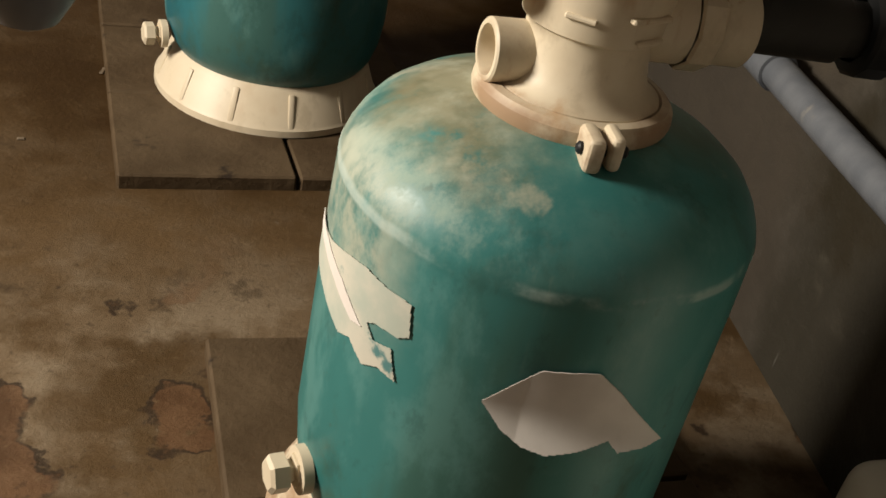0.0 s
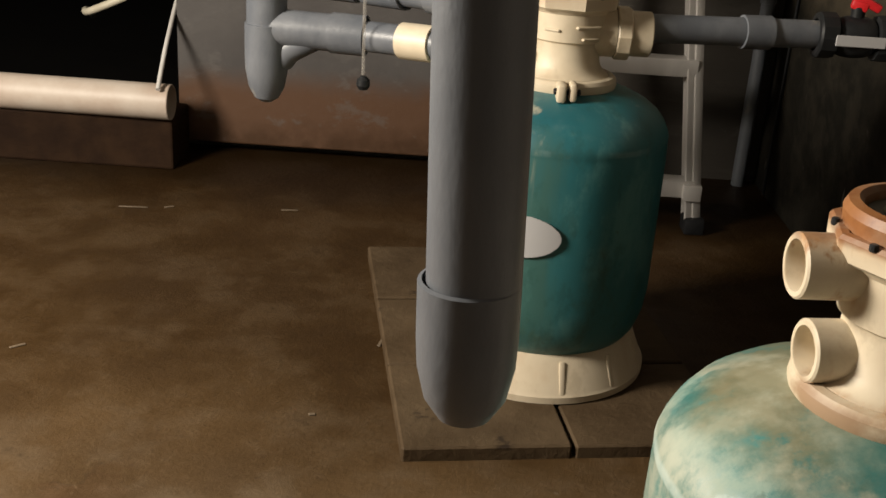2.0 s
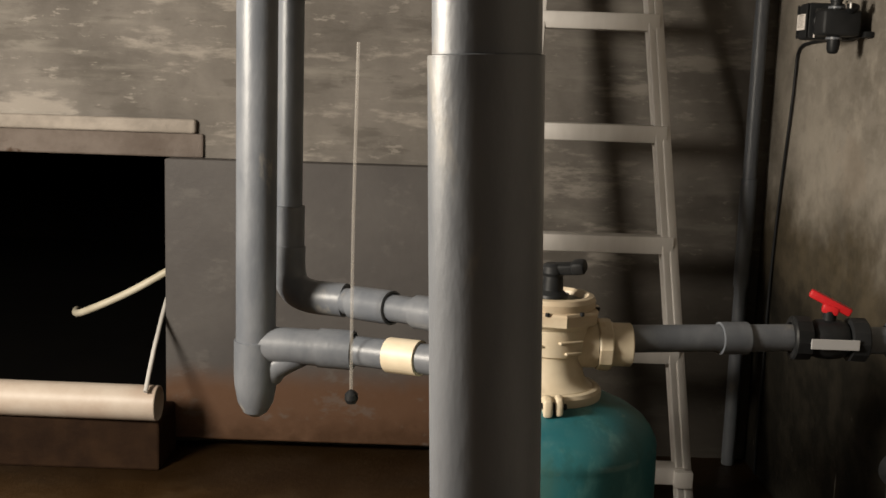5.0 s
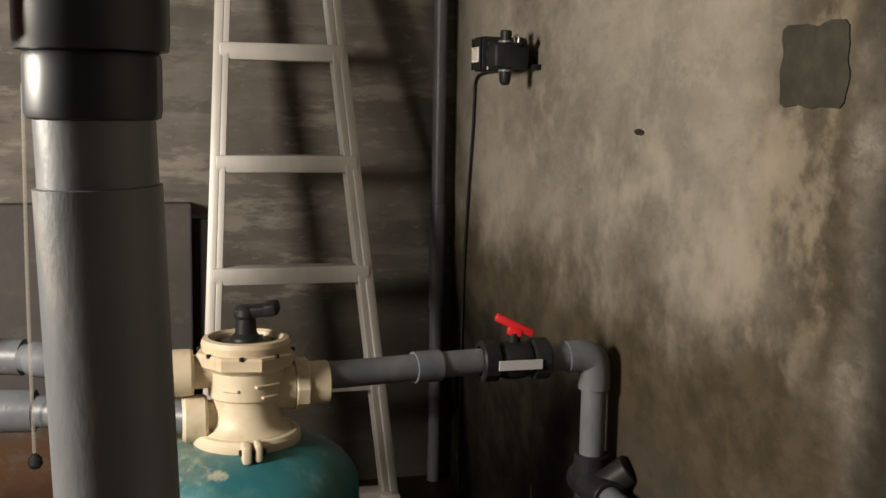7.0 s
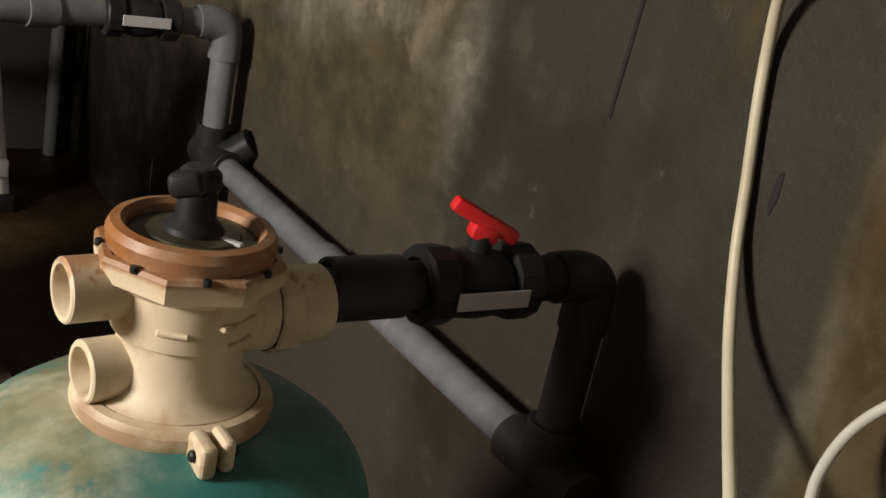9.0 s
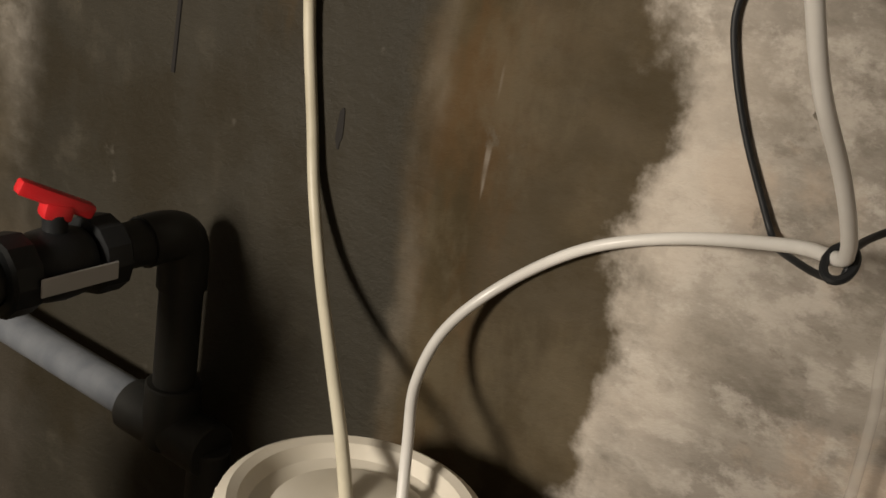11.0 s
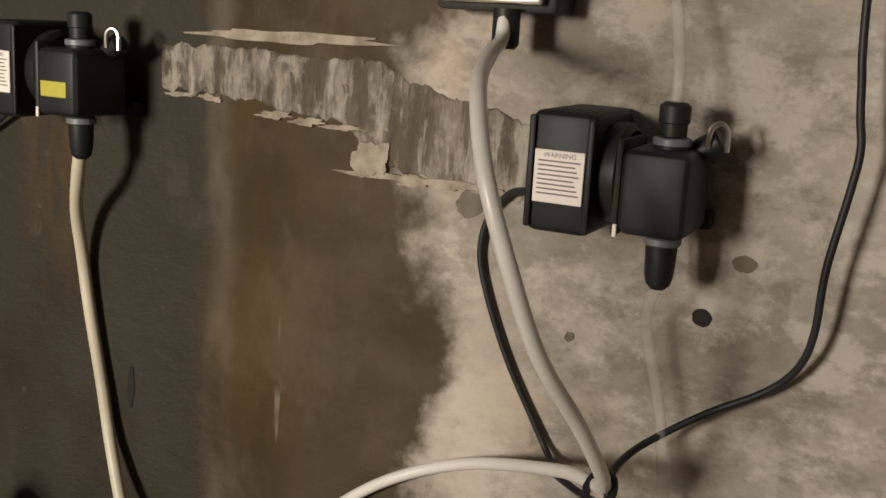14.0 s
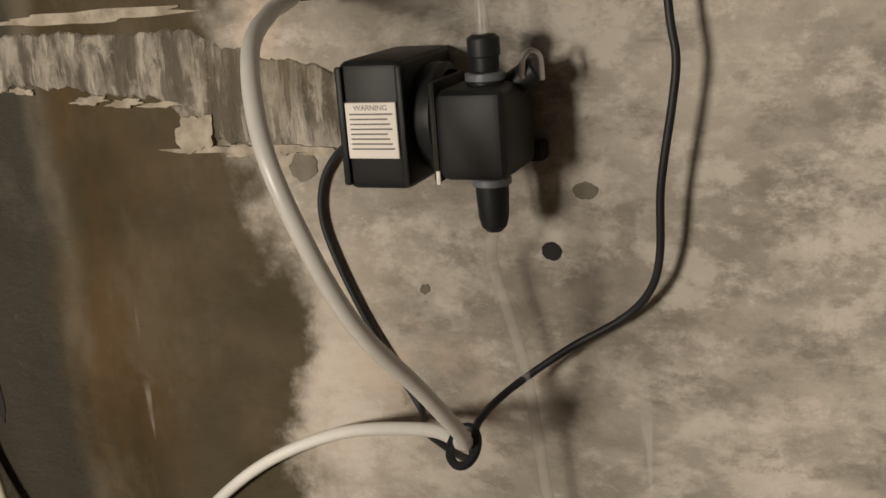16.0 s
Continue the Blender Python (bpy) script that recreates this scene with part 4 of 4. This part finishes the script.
# ---- dosing pumps on the side wall ----
def dosing_pump(y, z, label, sticker=False, grow=(1, 1, 1)):
    """Local frame: -x out of the wall, -y along it to the head."""
    p = thing("dosing_pump", label, "pump", pose(WALL, y, z) @ Matrix.Diagonal((*grow, 1)), "dosing pumps")
    case = part("case", box(-0.108, -0.004, -0.056, 0.0, -0.050, 0.050, 0.008, 3), BLACK, p)
    for y0 in (-0.056, -0.006):
        part("face_rib", box(-0.1115, -0.107, y0, y0 + 0.006, -0.046, 0.046, 0.002), BLACK, case)
    part("motor", lathe([(0.040, 0.054), (0.042, 0.058), (0.042, 0.070), (0.036, 0.074)], 32, pose(-0.058, 0, 0, 90, 0, 0)), BLACK, p)
    part("bracket", box(-0.020, 0.0, -0.134, 0.012, -0.046, -0.030, 0.003), BLACK, p)
    lab = part("label", box(-0.1128, -0.1105, -0.050, -0.0075, -0.024, 0.019, 0.0005, 1), LABEL, p, "white warning label with small print")
    words = bpy.data.curves.new("title", "FONT")
    words.body, words.size, words.align_x, words.align_y = "WARNING", 0.0058, "CENTER", "CENTER"
    words.extrude = 0.0001
    words.materials.append(PRINT)
    title = new("title", words)
    title.parent = lab
    title.matrix_local = Matrix(((0, 0, -1, -0.1130), (-1, 0, 0, -0.029), (0, 1, 0, 0.0148), (0, 0, 0, 1)))
    for k in range(8):
        part("print", box(-0.1131, -0.1126, -0.047 + 0.006 * ((k * 5) % 7) / 7, -0.0108, 0.0095 - 0.0038 * k, 0.0108 - 0.0038 * k, 0.0002, 1), PRINT, lab)
    head = part("head", box(-0.104, -0.026, -0.132, -0.076, -0.044, 0.026, 0.009, 3), BLACK, p)
    part("head_rim", box(-0.100, -0.030, -0.0768, -0.071, -0.046, 0.032, 0.003), PVC_DARK_SHADED, head, "grey gasket plate")
    part("head_crust", box(-0.1012, -0.0985, -0.0772, -0.0735, -0.0468, -0.036, 0.001), LABEL, head, "white salt crust")
    for z0, s, nm in ((0.026, 1, "outlet_cap"), (-0.044, -1, "inlet_cap")):
        c = part(nm, lathe([(0.014, 0.0), (0.014, 0.008), (0.011, 0.010), (0.011, 0.020), (0.0125, 0.021), (0.0125, 0.034), (0.009, 0.037), (0, 0.037)] if s > 0 else [(0.013, 0), (0.013, 0.014), (0.012, 0.034), (0.010, 0.042), (0.006, 0.046), (0, 0.046)], 20, pose(-0.072, -0.108, z0, 0 if s > 0 else 180, 0, 0)), BLACK, p)
        part("ring", lathe([(0.0135, 0), (0.0155, 0.001), (0.0155, 0.006), (0.0135, 0.007)], 20, pose(-0.072, -0.108, z0 + 0.002 * s, 0 if s > 0 else 180, 0, 0)), PVC, c)
    bleed = part("bleed_valve", rod((-0.05, -0.118, 0.018), (-0.05, -0.143, 0.034), 0.011, 18), BLACK, p)
    part("clip", sweep([(-0.062, -0.134, 0.028), (-0.064, -0.136, 0.043), (-0.062, -0.142, 0.048), (-0.060, -0.148, 0.043), (-0.060, -0.149, 0.026)], 0.0024, 8), STEEL, bleed, "bright steel clip")
    if sticker:
        part("sticker", box(-0.1052, -0.1035, -0.120, -0.085, -0.024, -0.008, 0.0005, 1), YELLOW, head, "yellow warning sticker")
    return p


dosing_pump(1.327, 1.250, "black dosing pump with a white label, on the stained wall")
dosing_pump(1.956, 1.288, "black dosing pump feeding the drum, with yellow sticker", True)
dosing_pump(4.06, 1.452, "black dosing pump high on the pale wall", False, (1.25, 1.45, 0.95))


def run(name, label, category, points, r, mat, per=8):
    t = thing(name, label, category)
    part("line", sweep(points, r, 20, per), mat, t)
    return t


def against_wall(points, depth, eye=(0.64, 0.99, 1.37)):
    """Hanging points brought to that distance from the wall; depth: one, or one for each point."""
    out = []
    for i, p in enumerate(points):
        k = (WALL - (depth[i] if isinstance(depth, list) else depth) - eye[0]) / (p[0] - eye[0])
        out.append(tuple(e + k * (q - e) for e, q in zip(eye, p)))
    return out


run("dosing_tube", "milky dosing tube looping from the fitting to the drum", "tube", [(1.49, 1.378, 1.372), (1.478, 1.374, 1.352), (1.430, 1.360, 1.345), (1.370, 1.336, 1.343), (1.300, 1.312, 1.324), (1.254, 1.283, 1.274), (1.252, 1.260, 1.212), (1.282, 1.246, 1.147), (1.332, 1.231, 1.087), (1.371, 1.225, 1.043), (1.396, 1.226, 1.018), (1.412, 1.235, 1.006), (1.460, 1.285, 0.989)] + against_wall([(1.505, 1.398, 0.947), (1.520, 1.494, 0.899), (1.522, 1.577, 0.829)], 0.012, (0.6, 1.05, 1.25)) + [(1.500, 1.625, 0.764), (1.455, 1.622, 0.715), (1.402, 1.585, 0.680), (1.366, 1.556, 0.628)], 0.0061, TUBE)
run("dosing_tube", "cream dosing tube hanging straight down to the drum", "tube", [(1.476, 1.850, 1.205), (1.482, 1.860, 1.175), (1.510, 1.890, 1.130), (1.531, 1.903, 1.075), (1.5345, 1.896, 1.01), (1.5345, 1.878, 0.92), (1.528, 1.858, 0.845), (1.498, 1.808, 0.765), (1.432, 1.722, 0.706), (1.366, 1.642, 0.668), (1.313, 1.580, 0.628)], 0.0072, CREAM_TUBE)
run("pump_cable", "black cable hanging from the pump in a loop", "cable", [(1.50, 1.322, 1.222)] + [(1.525, 1.362, 1.218), (1.538, 1.384, 1.209), (1.541, 1.403, 1.183), (1.541, 1.408, 1.148), (1.541, 1.396, 1.105), (1.541, 1.372, 1.050), (1.540, 1.342, 0.998), (1.532, 1.320, 0.968)] + against_wall([(1.480, 1.297, 0.978), (1.440, 1.255, 0.982), (1.405, 1.226, 0.996), (1.402, 1.222, 1.012), (1.430, 1.226, 1.018), (1.480, 1.217, 1.023), (1.510, 1.176, 1.049), (1.515, 1.129, 1.078), (1.515, 1.106, 1.103), (1.515, 1.097, 1.134), (1.510, 1.094, 1.190), (1.500, 1.083, 1.256), (1.500, 1.080, 1.289), (1.500, 1.085, 1.329), (1.505, 1.092, 1.45)], [0.06, 0.10, 0.13, 0.13, 0.10, 0.05, 0.025, 0.022, 0.028, 0.036, 0.044, 0.046, 0.046, 0.046, 0.046]) + [(1.505, 1.10, 2.0), (1.505, 1.10, 2.69)], 0.0033, BLACK)
run("discharge_tube", "cloudy clear tube rising from the pump", "tube", [(1.476, 1.219, 1.310), (1.480, 1.221, 1.345), (1.494, 1.232, 1.395), (1.506, 1.248, 1.46), (1.52, 1.26, 1.8), (1.52, 1.26, 2.69)], 0.0052, CLEAR)
run("suction_tube", "cloudy clear tube below the pump", "tube", [(1.476, 1.219, 1.165), (1.488, 1.228, 1.140), (1.508, 1.232, 1.112), (1.510, 1.214, 1.040), (1.510, 1.205, 0.975), (1.510, 1.197, 0.90), (1.512, 1.188, 0.80), (1.515, 1.18, 0.4), (1.515, 1.18, 0.006)], 0.0052, CLEAR)
run("pump_cable", "thin dark cable down the wall from the far pump", "cable", [(1.52, 4.02, 1.43), (1.535, 4.20, 1.415), (1.540, 4.42, 1.40), (1.540, 4.45, 1.32), (1.540, 4.458, 1.237), (1.540, 4.503, 0.963), (1.540, 4.535, 0.656), (1.540, 4.54, 0.006)], 0.0045, BLACK)
run("pump_cable", "thin dark cable looping beside the wall pump", "cable", [(1.52, 1.955, 1.27), (1.530, 2.02, 1.225), (1.538, 2.10, 1.178), (1.538, 2.150, 1.168), (1.538, 2.188, 1.215), (1.538, 2.197, 1.287), (1.538, 2.175, 1.36), (1.538, 2.15, 1.6), (1.538, 2.15, 2.69)], 0.0032, BLACK)
tie = thing("cable_hook", "dark ring that ties cable and tube together", "hook")
part("ring", sweep([(1.41 + 0.012 * math.sin(a), 1.232 + 0.011 * math.cos(a), 1.004 + 0.011 * math.sin(a)) for a in [k * 0.63 for k in range(11)]], 0.0036, 8, 3), BLACK, tie)
bracket = thing("injection_fitting", "grey fitting on the wall above the pump", "fitting")
part("plate", box(1.50, WALL, 1.335, 1.45, 1.375, 1.44, 0.005), PVC_DARK_SHADED, bracket)
part("bar", box(1.488, 1.50, 1.345, 1.44, 1.382, 1.392, 0.002), STEEL, bracket, "bright metal bar")
part("spigot", lathe([(0.012, 0), (0.012, 0.03), (0.009, 0.034), (0, 0.034)], 18, pose(1.495, 1.378, 1.378, 180, 0, 0)), BLACK, bracket)

# ---- drum ----
drum = thing("chemical_drum", "white plastic chemical drum with a dished lid", "drum", pose(1.318, 1.580, 0) @ Matrix.Diagonal((0.94, 0.94, 1.01, 1)))
part("barrel", lathe([(0, 0.0), (0.117, 0.0), (0.128, 0.012), (0.132, 0.04), (0.134, 0.30), (0.135, 0.54), (0.137, 0.588), (0.137, 0.600), (0, 0.600)], 56), WHITE, drum)
lid = part("lid", lathe([(0.139, 0.578), (0.144, 0.583), (0.1455, 0.622), (0.141, 0.635), (0.130, 0.641), (0.119, 0.638), (0.109, 0.625), (0.090, 0.619), (0.087, 0.626), (0.074, 0.630), (0, 0.631)], 56), WHITE, drum, "dished white screw lid")
for k in range(28):
    a = 2 * math.pi * k / 28
    part("grip", box(-0.003, 0.003, -0.004, 0.003, 0.588, 0.620, 0.0015, 1, pose(0.1455 * math.cos(a), 0.1455 * math.sin(a), 0, 0, 0, math.degrees(a) - 90)), WHITE, lid)


# ---- jerrycan on the floor between the filter and the drum ----
can = thing("jerrycan", "white plastic jerrycan standing by the wall", "container", pose(1.455, 1.845, 0, 0, 0, 8))
part("body", box(-0.075, 0.070, -0.085, 0.095, 0.0, 0.265, 0.035, 5), WHITE, can)
part("neck", lathe([(0.030, 0.262), (0.026, 0.270), (0.026, 0.285), (0, 0.285)], 24, pose(0.01, 0.045, 0)), WHITE, can)
part("cap", lathe([(0.031, 0.283), (0.033, 0.286), (0.033, 0.310), (0.029, 0.314), (0, 0.314)], 20, pose(0.01, 0.045, 0)), WHITE, can)
part("grip", sweep([(0.0, -0.060, 0.250), (0.0, -0.055, 0.292), (0.0, -0.020, 0.302), (0.0, 0.005, 0.285), (0.0, 0.008, 0.255)], 0.011, 12, 6), WHITE, can)


# ---- marks in the wall ----
def blob_on_wall(name, y, z, wide, high, mat, label, thick=0.004, rag=0.12, n=56, square=0.0, seed=1):
    """A ragged flat patch lying on the side wall."""
    rng = random.Random(seed)
    bm = bmesh.new()
    ring = []
    p1, p2, p3 = (6.28 * rng.random() for _ in range(3))
    for k in range(n):
        a = 2 * math.pi * k / n
        c, s = math.cos(a), math.sin(a)
        e = 1 / max(abs(c), abs(s)) if square else 1.0
        e = 1 + (e - 1) * square
        r = e * (1 + 0.25 * rag * (math.sin(2 * a + p1) + 0.7 * math.sin(5 * a + p2) + 0.6 * math.sin(9 * a + p3)) + 0.15 * rag * (rng.random() - 0.5))
        ring.append(bm.verts.new((WALL - thick, y + wide / 2 * c * r, z + high / 2 * s * r)))
    f = bm.faces.new(ring)
    ext = bmesh.ops.extrude_face_region(bm, geom=[f])
    for v in ext["geom"]:
        if isinstance(v, bmesh.types.BMVert):
            v.co.x = WALL + 0.004
    return tagged(link(name, bm, mat, None, "", True), label, "wall mark", kind="structure")


blob_on_wall("mortar_patch", 2.63, 1.385, 0.175, 0.135, PATCH, "square patch of dark mortar in the wall", 0.003, 0.16, 44, 1.0, 3)
blob_on_wall("mortar_patch", 2.335, 1.440, 0.135, 0.150, PATCH, "square patch of dark mortar in the wall", 0.003, 0.16, 44, 1.0, 5)
for y, z, w, h, seed in ((1.195, 1.123, 0.017, 0.017, 1), (3.253, 1.261, 0.05, 0.014, 2)):
    blob_on_wall("drill_hole", y, z, w, h, HOLE, "small dark drilled hole in the wall", 0.0012, 0.2, 20, 0, seed)
blob_on_wall("mould_spot", 1.164, 1.176, 0.020, 0.016, MOULD, "grey mould spot on the wall", 0.0012, 0.3, 20, 0, 8)
blob_on_wall("mould_spot", 1.425, 1.195, 0.028, 0.028, MOULD, "grey mould spot on the wall", 0.0012, 0.3, 20, 0, 9)
blob_on_wall("mould_spot", 1.315, 1.083, 0.010, 0.009, MOULD, "dark chip in the wall", 0.0012, 0.5, 16, 0, 10)
blob_on_wall("wall_gouge", 1.846, 0.922, 0.010, 0.052, HOLE, "short dark gouge in the wall", 0.0012, 0.5, 24, 0, 11)
tagged(link("wall_crack", sweep([(WALL + 0.0015, 2.105, 1.40), (WALL + 0.0015, 2.118, 1.25), (WALL + 0.0015, 2.125, 1.149), (WALL + 0.0015, 2.131, 1.085), (WALL + 0.0015, 2.134, 1.020), (WALL + 0.0015, 2.139, 0.917)], 0.005, 6, 6), HOLE), "dark upright crack in the cement", "wall mark", kind="structure")


def band_material():
    g = Graph("hacked_render")
    v1, v2 = g.noise(13, 9, 0.7, stretch=(1, 1.7, 0.6)), g.noise(26, 9, 0.7, shift=(3, 3, 3))
    teeth = g.noise(60, 5, 0.6, stretch=(1, 1.0, 0.16), shift=(1, 1, 4))
    col = g.mix(g.step(v1, 0.40, 0.60), (0.11, 0.093, 0.072), (0.34, 0.305, 0.262))
    col = g.mix(g.mul(g.step(teeth, 0.52, 0.58), 0.75), col, (0.085, 0.070, 0.052))
    col = g.mix(g.mul(g.step(teeth, 0.45, 0.39), 0.6), col, (0.46, 0.42, 0.365))
    col = g.mix(g.mul(g.step(v2, 0.56, 0.66), 0.6), col, (0.44, 0.395, 0.335))
    col = g.mix(g.mul(g.step(g.noise(6, 7, 0.6), 0.54, 0.66), 0.6), col, (0.12, 0.09, 0.055))
    return g.finish(col, 0.85, (g.mul(v1, 1.5), v2, g.mul(teeth, -1.2)), 0.8, 0.012)


def band_low(y):
    """Height of the band's lower edge: it steps down beside the pump."""
    k = min(1.0, max(0.0, (1.575 - y) / 0.04))
    return 1.268 - 0.07 * (1.75 - y) - 0.038 * k * k * (3 - 2 * k)


def chiselled_band():
    """A strip of hacked render with upright tool marks and a broken lower edge."""
    rng = random.Random(4)
    bm = bmesh.new()
    n, m = 150, 10
    grid = {}
    drop = 0.0
    for i in range(n + 1):
        y = 1.80 - 0.47 * i / n
        drop = 0.9 * drop + 0.0035 * (rng.random() - 0.5)
        drop += 0.0008 * noise.noise(Vector((7, y * 30, 0)))
        top = 1.328 - 0.24 * max(0.0, 1.54 - y) + drop
        low = band_low(y) + 1.5 * drop
        for j in range(m + 1):
            v = j / m
            bulge = 0.003 + 0.002 * noise.noise(Vector((0, y * 14, v * 1.3)))
            grid[i, j] = bm.verts.new((WALL - bulge * min(1, 6 * v * (1 - v)) + 0.004 * noise.noise(Vector((3, y * 55 + 1.5 * v, v * 2.2 + y * 6))) * math.sin(math.pi * v) + (0.006 if j in (0, m) else 0), y, low + (top - low) * v))
    for i in range(n):
        for j in range(m):
            bm.faces.new((grid[i, j], grid[i + 1, j], grid[i + 1, j + 1], grid[i, j + 1]))
    return bm


tagged(link("chiselled_band", chiselled_band(), band_material()), "strip of hacked pale render with tool marks", "wall mark", kind="structure")
# Chips coloured pale for the light that broken edges catch.
rng = random.Random(9)
for k in range(11):
    y = 1.775 - 0.041 * k
    z = band_low(y) + 0.006 * (rng.random() - 0.5)
    if k % 4 != 2:
        blob_on_wall("render_chip", y, z, 0.028 + 0.026 * rng.random(), 0.004 + 0.006 * rng.random(), PALE, "pale broken edge of the hacked render, lightened as if lit", 0.003, 0.9, 40, 0.0, 30 + k)
blob_on_wall("render_chip", 1.478, 1.211, 0.150, 0.009, PALE, "pale broken edge of the hacked render, lightened as if lit", 0.0045, 1.0, 40, 0.0, 60)
blob_on_wall("render_chip", 1.640, 1.338, 0.220, 0.012, PALE, "pale broken edge of the hacked render, lightened as if lit", 0.002, 0.7, 40, 0.0, 61)
blob_on_wall("render_chip", 1.535, 1.226, 0.040, 0.034, PALE, "pale broken edge of the hacked render, lightened as if lit", 0.0058, 0.45, 40, 0.45, 63)

# ---- pavers under the tanks ----
def pavers(x, y, turn, cols, rows, size, label):
    slab = thing("paver_bed", label, "paving", pose(x, y, 0, 0, 0, turn), "paver beds")
    slab["kind"] = "structure"
    for i in range(cols):
        for j in range(rows):
            g = 0.004
            part("paver", box(i * size + g, (i + 1) * size - g, j * size + g, (j + 1) * size - g, -0.01, 0.030 - 0.002 * ((i + j) % 2), 0.004, 1), PAVER, slab)
    return slab


pavers(0.435, 2.80, 9, 2, 3, 0.335, "worn brown concrete pavers under the far filter")
pavers(0.69, 1.70, 7, 2, 2, 0.335, "worn brown concrete pavers under the near filter")


# ---- litter on the floor ----
for x, y, n, turn in ((-0.43, 4.04, 0.085, 4), (-0.33, 4.06, 0.03, 30), (0.02, 4.10, 0.05, 8), (-0.42, 3.15, 0.035, 40), (0.36, 3.28, 0.035, 80), (0.25, 2.95, 0.014, 10)):
    chip = thing("litter", "small pale scrap lying on the wet floor", "litter", pose(x, y, 0, 0, 0, turn), "floor litter")
    part("scrap", box(-n / 2, n / 2, -0.004, 0.004, 0.0, 0.003, 0.0012, 1), SCRAP, chip)
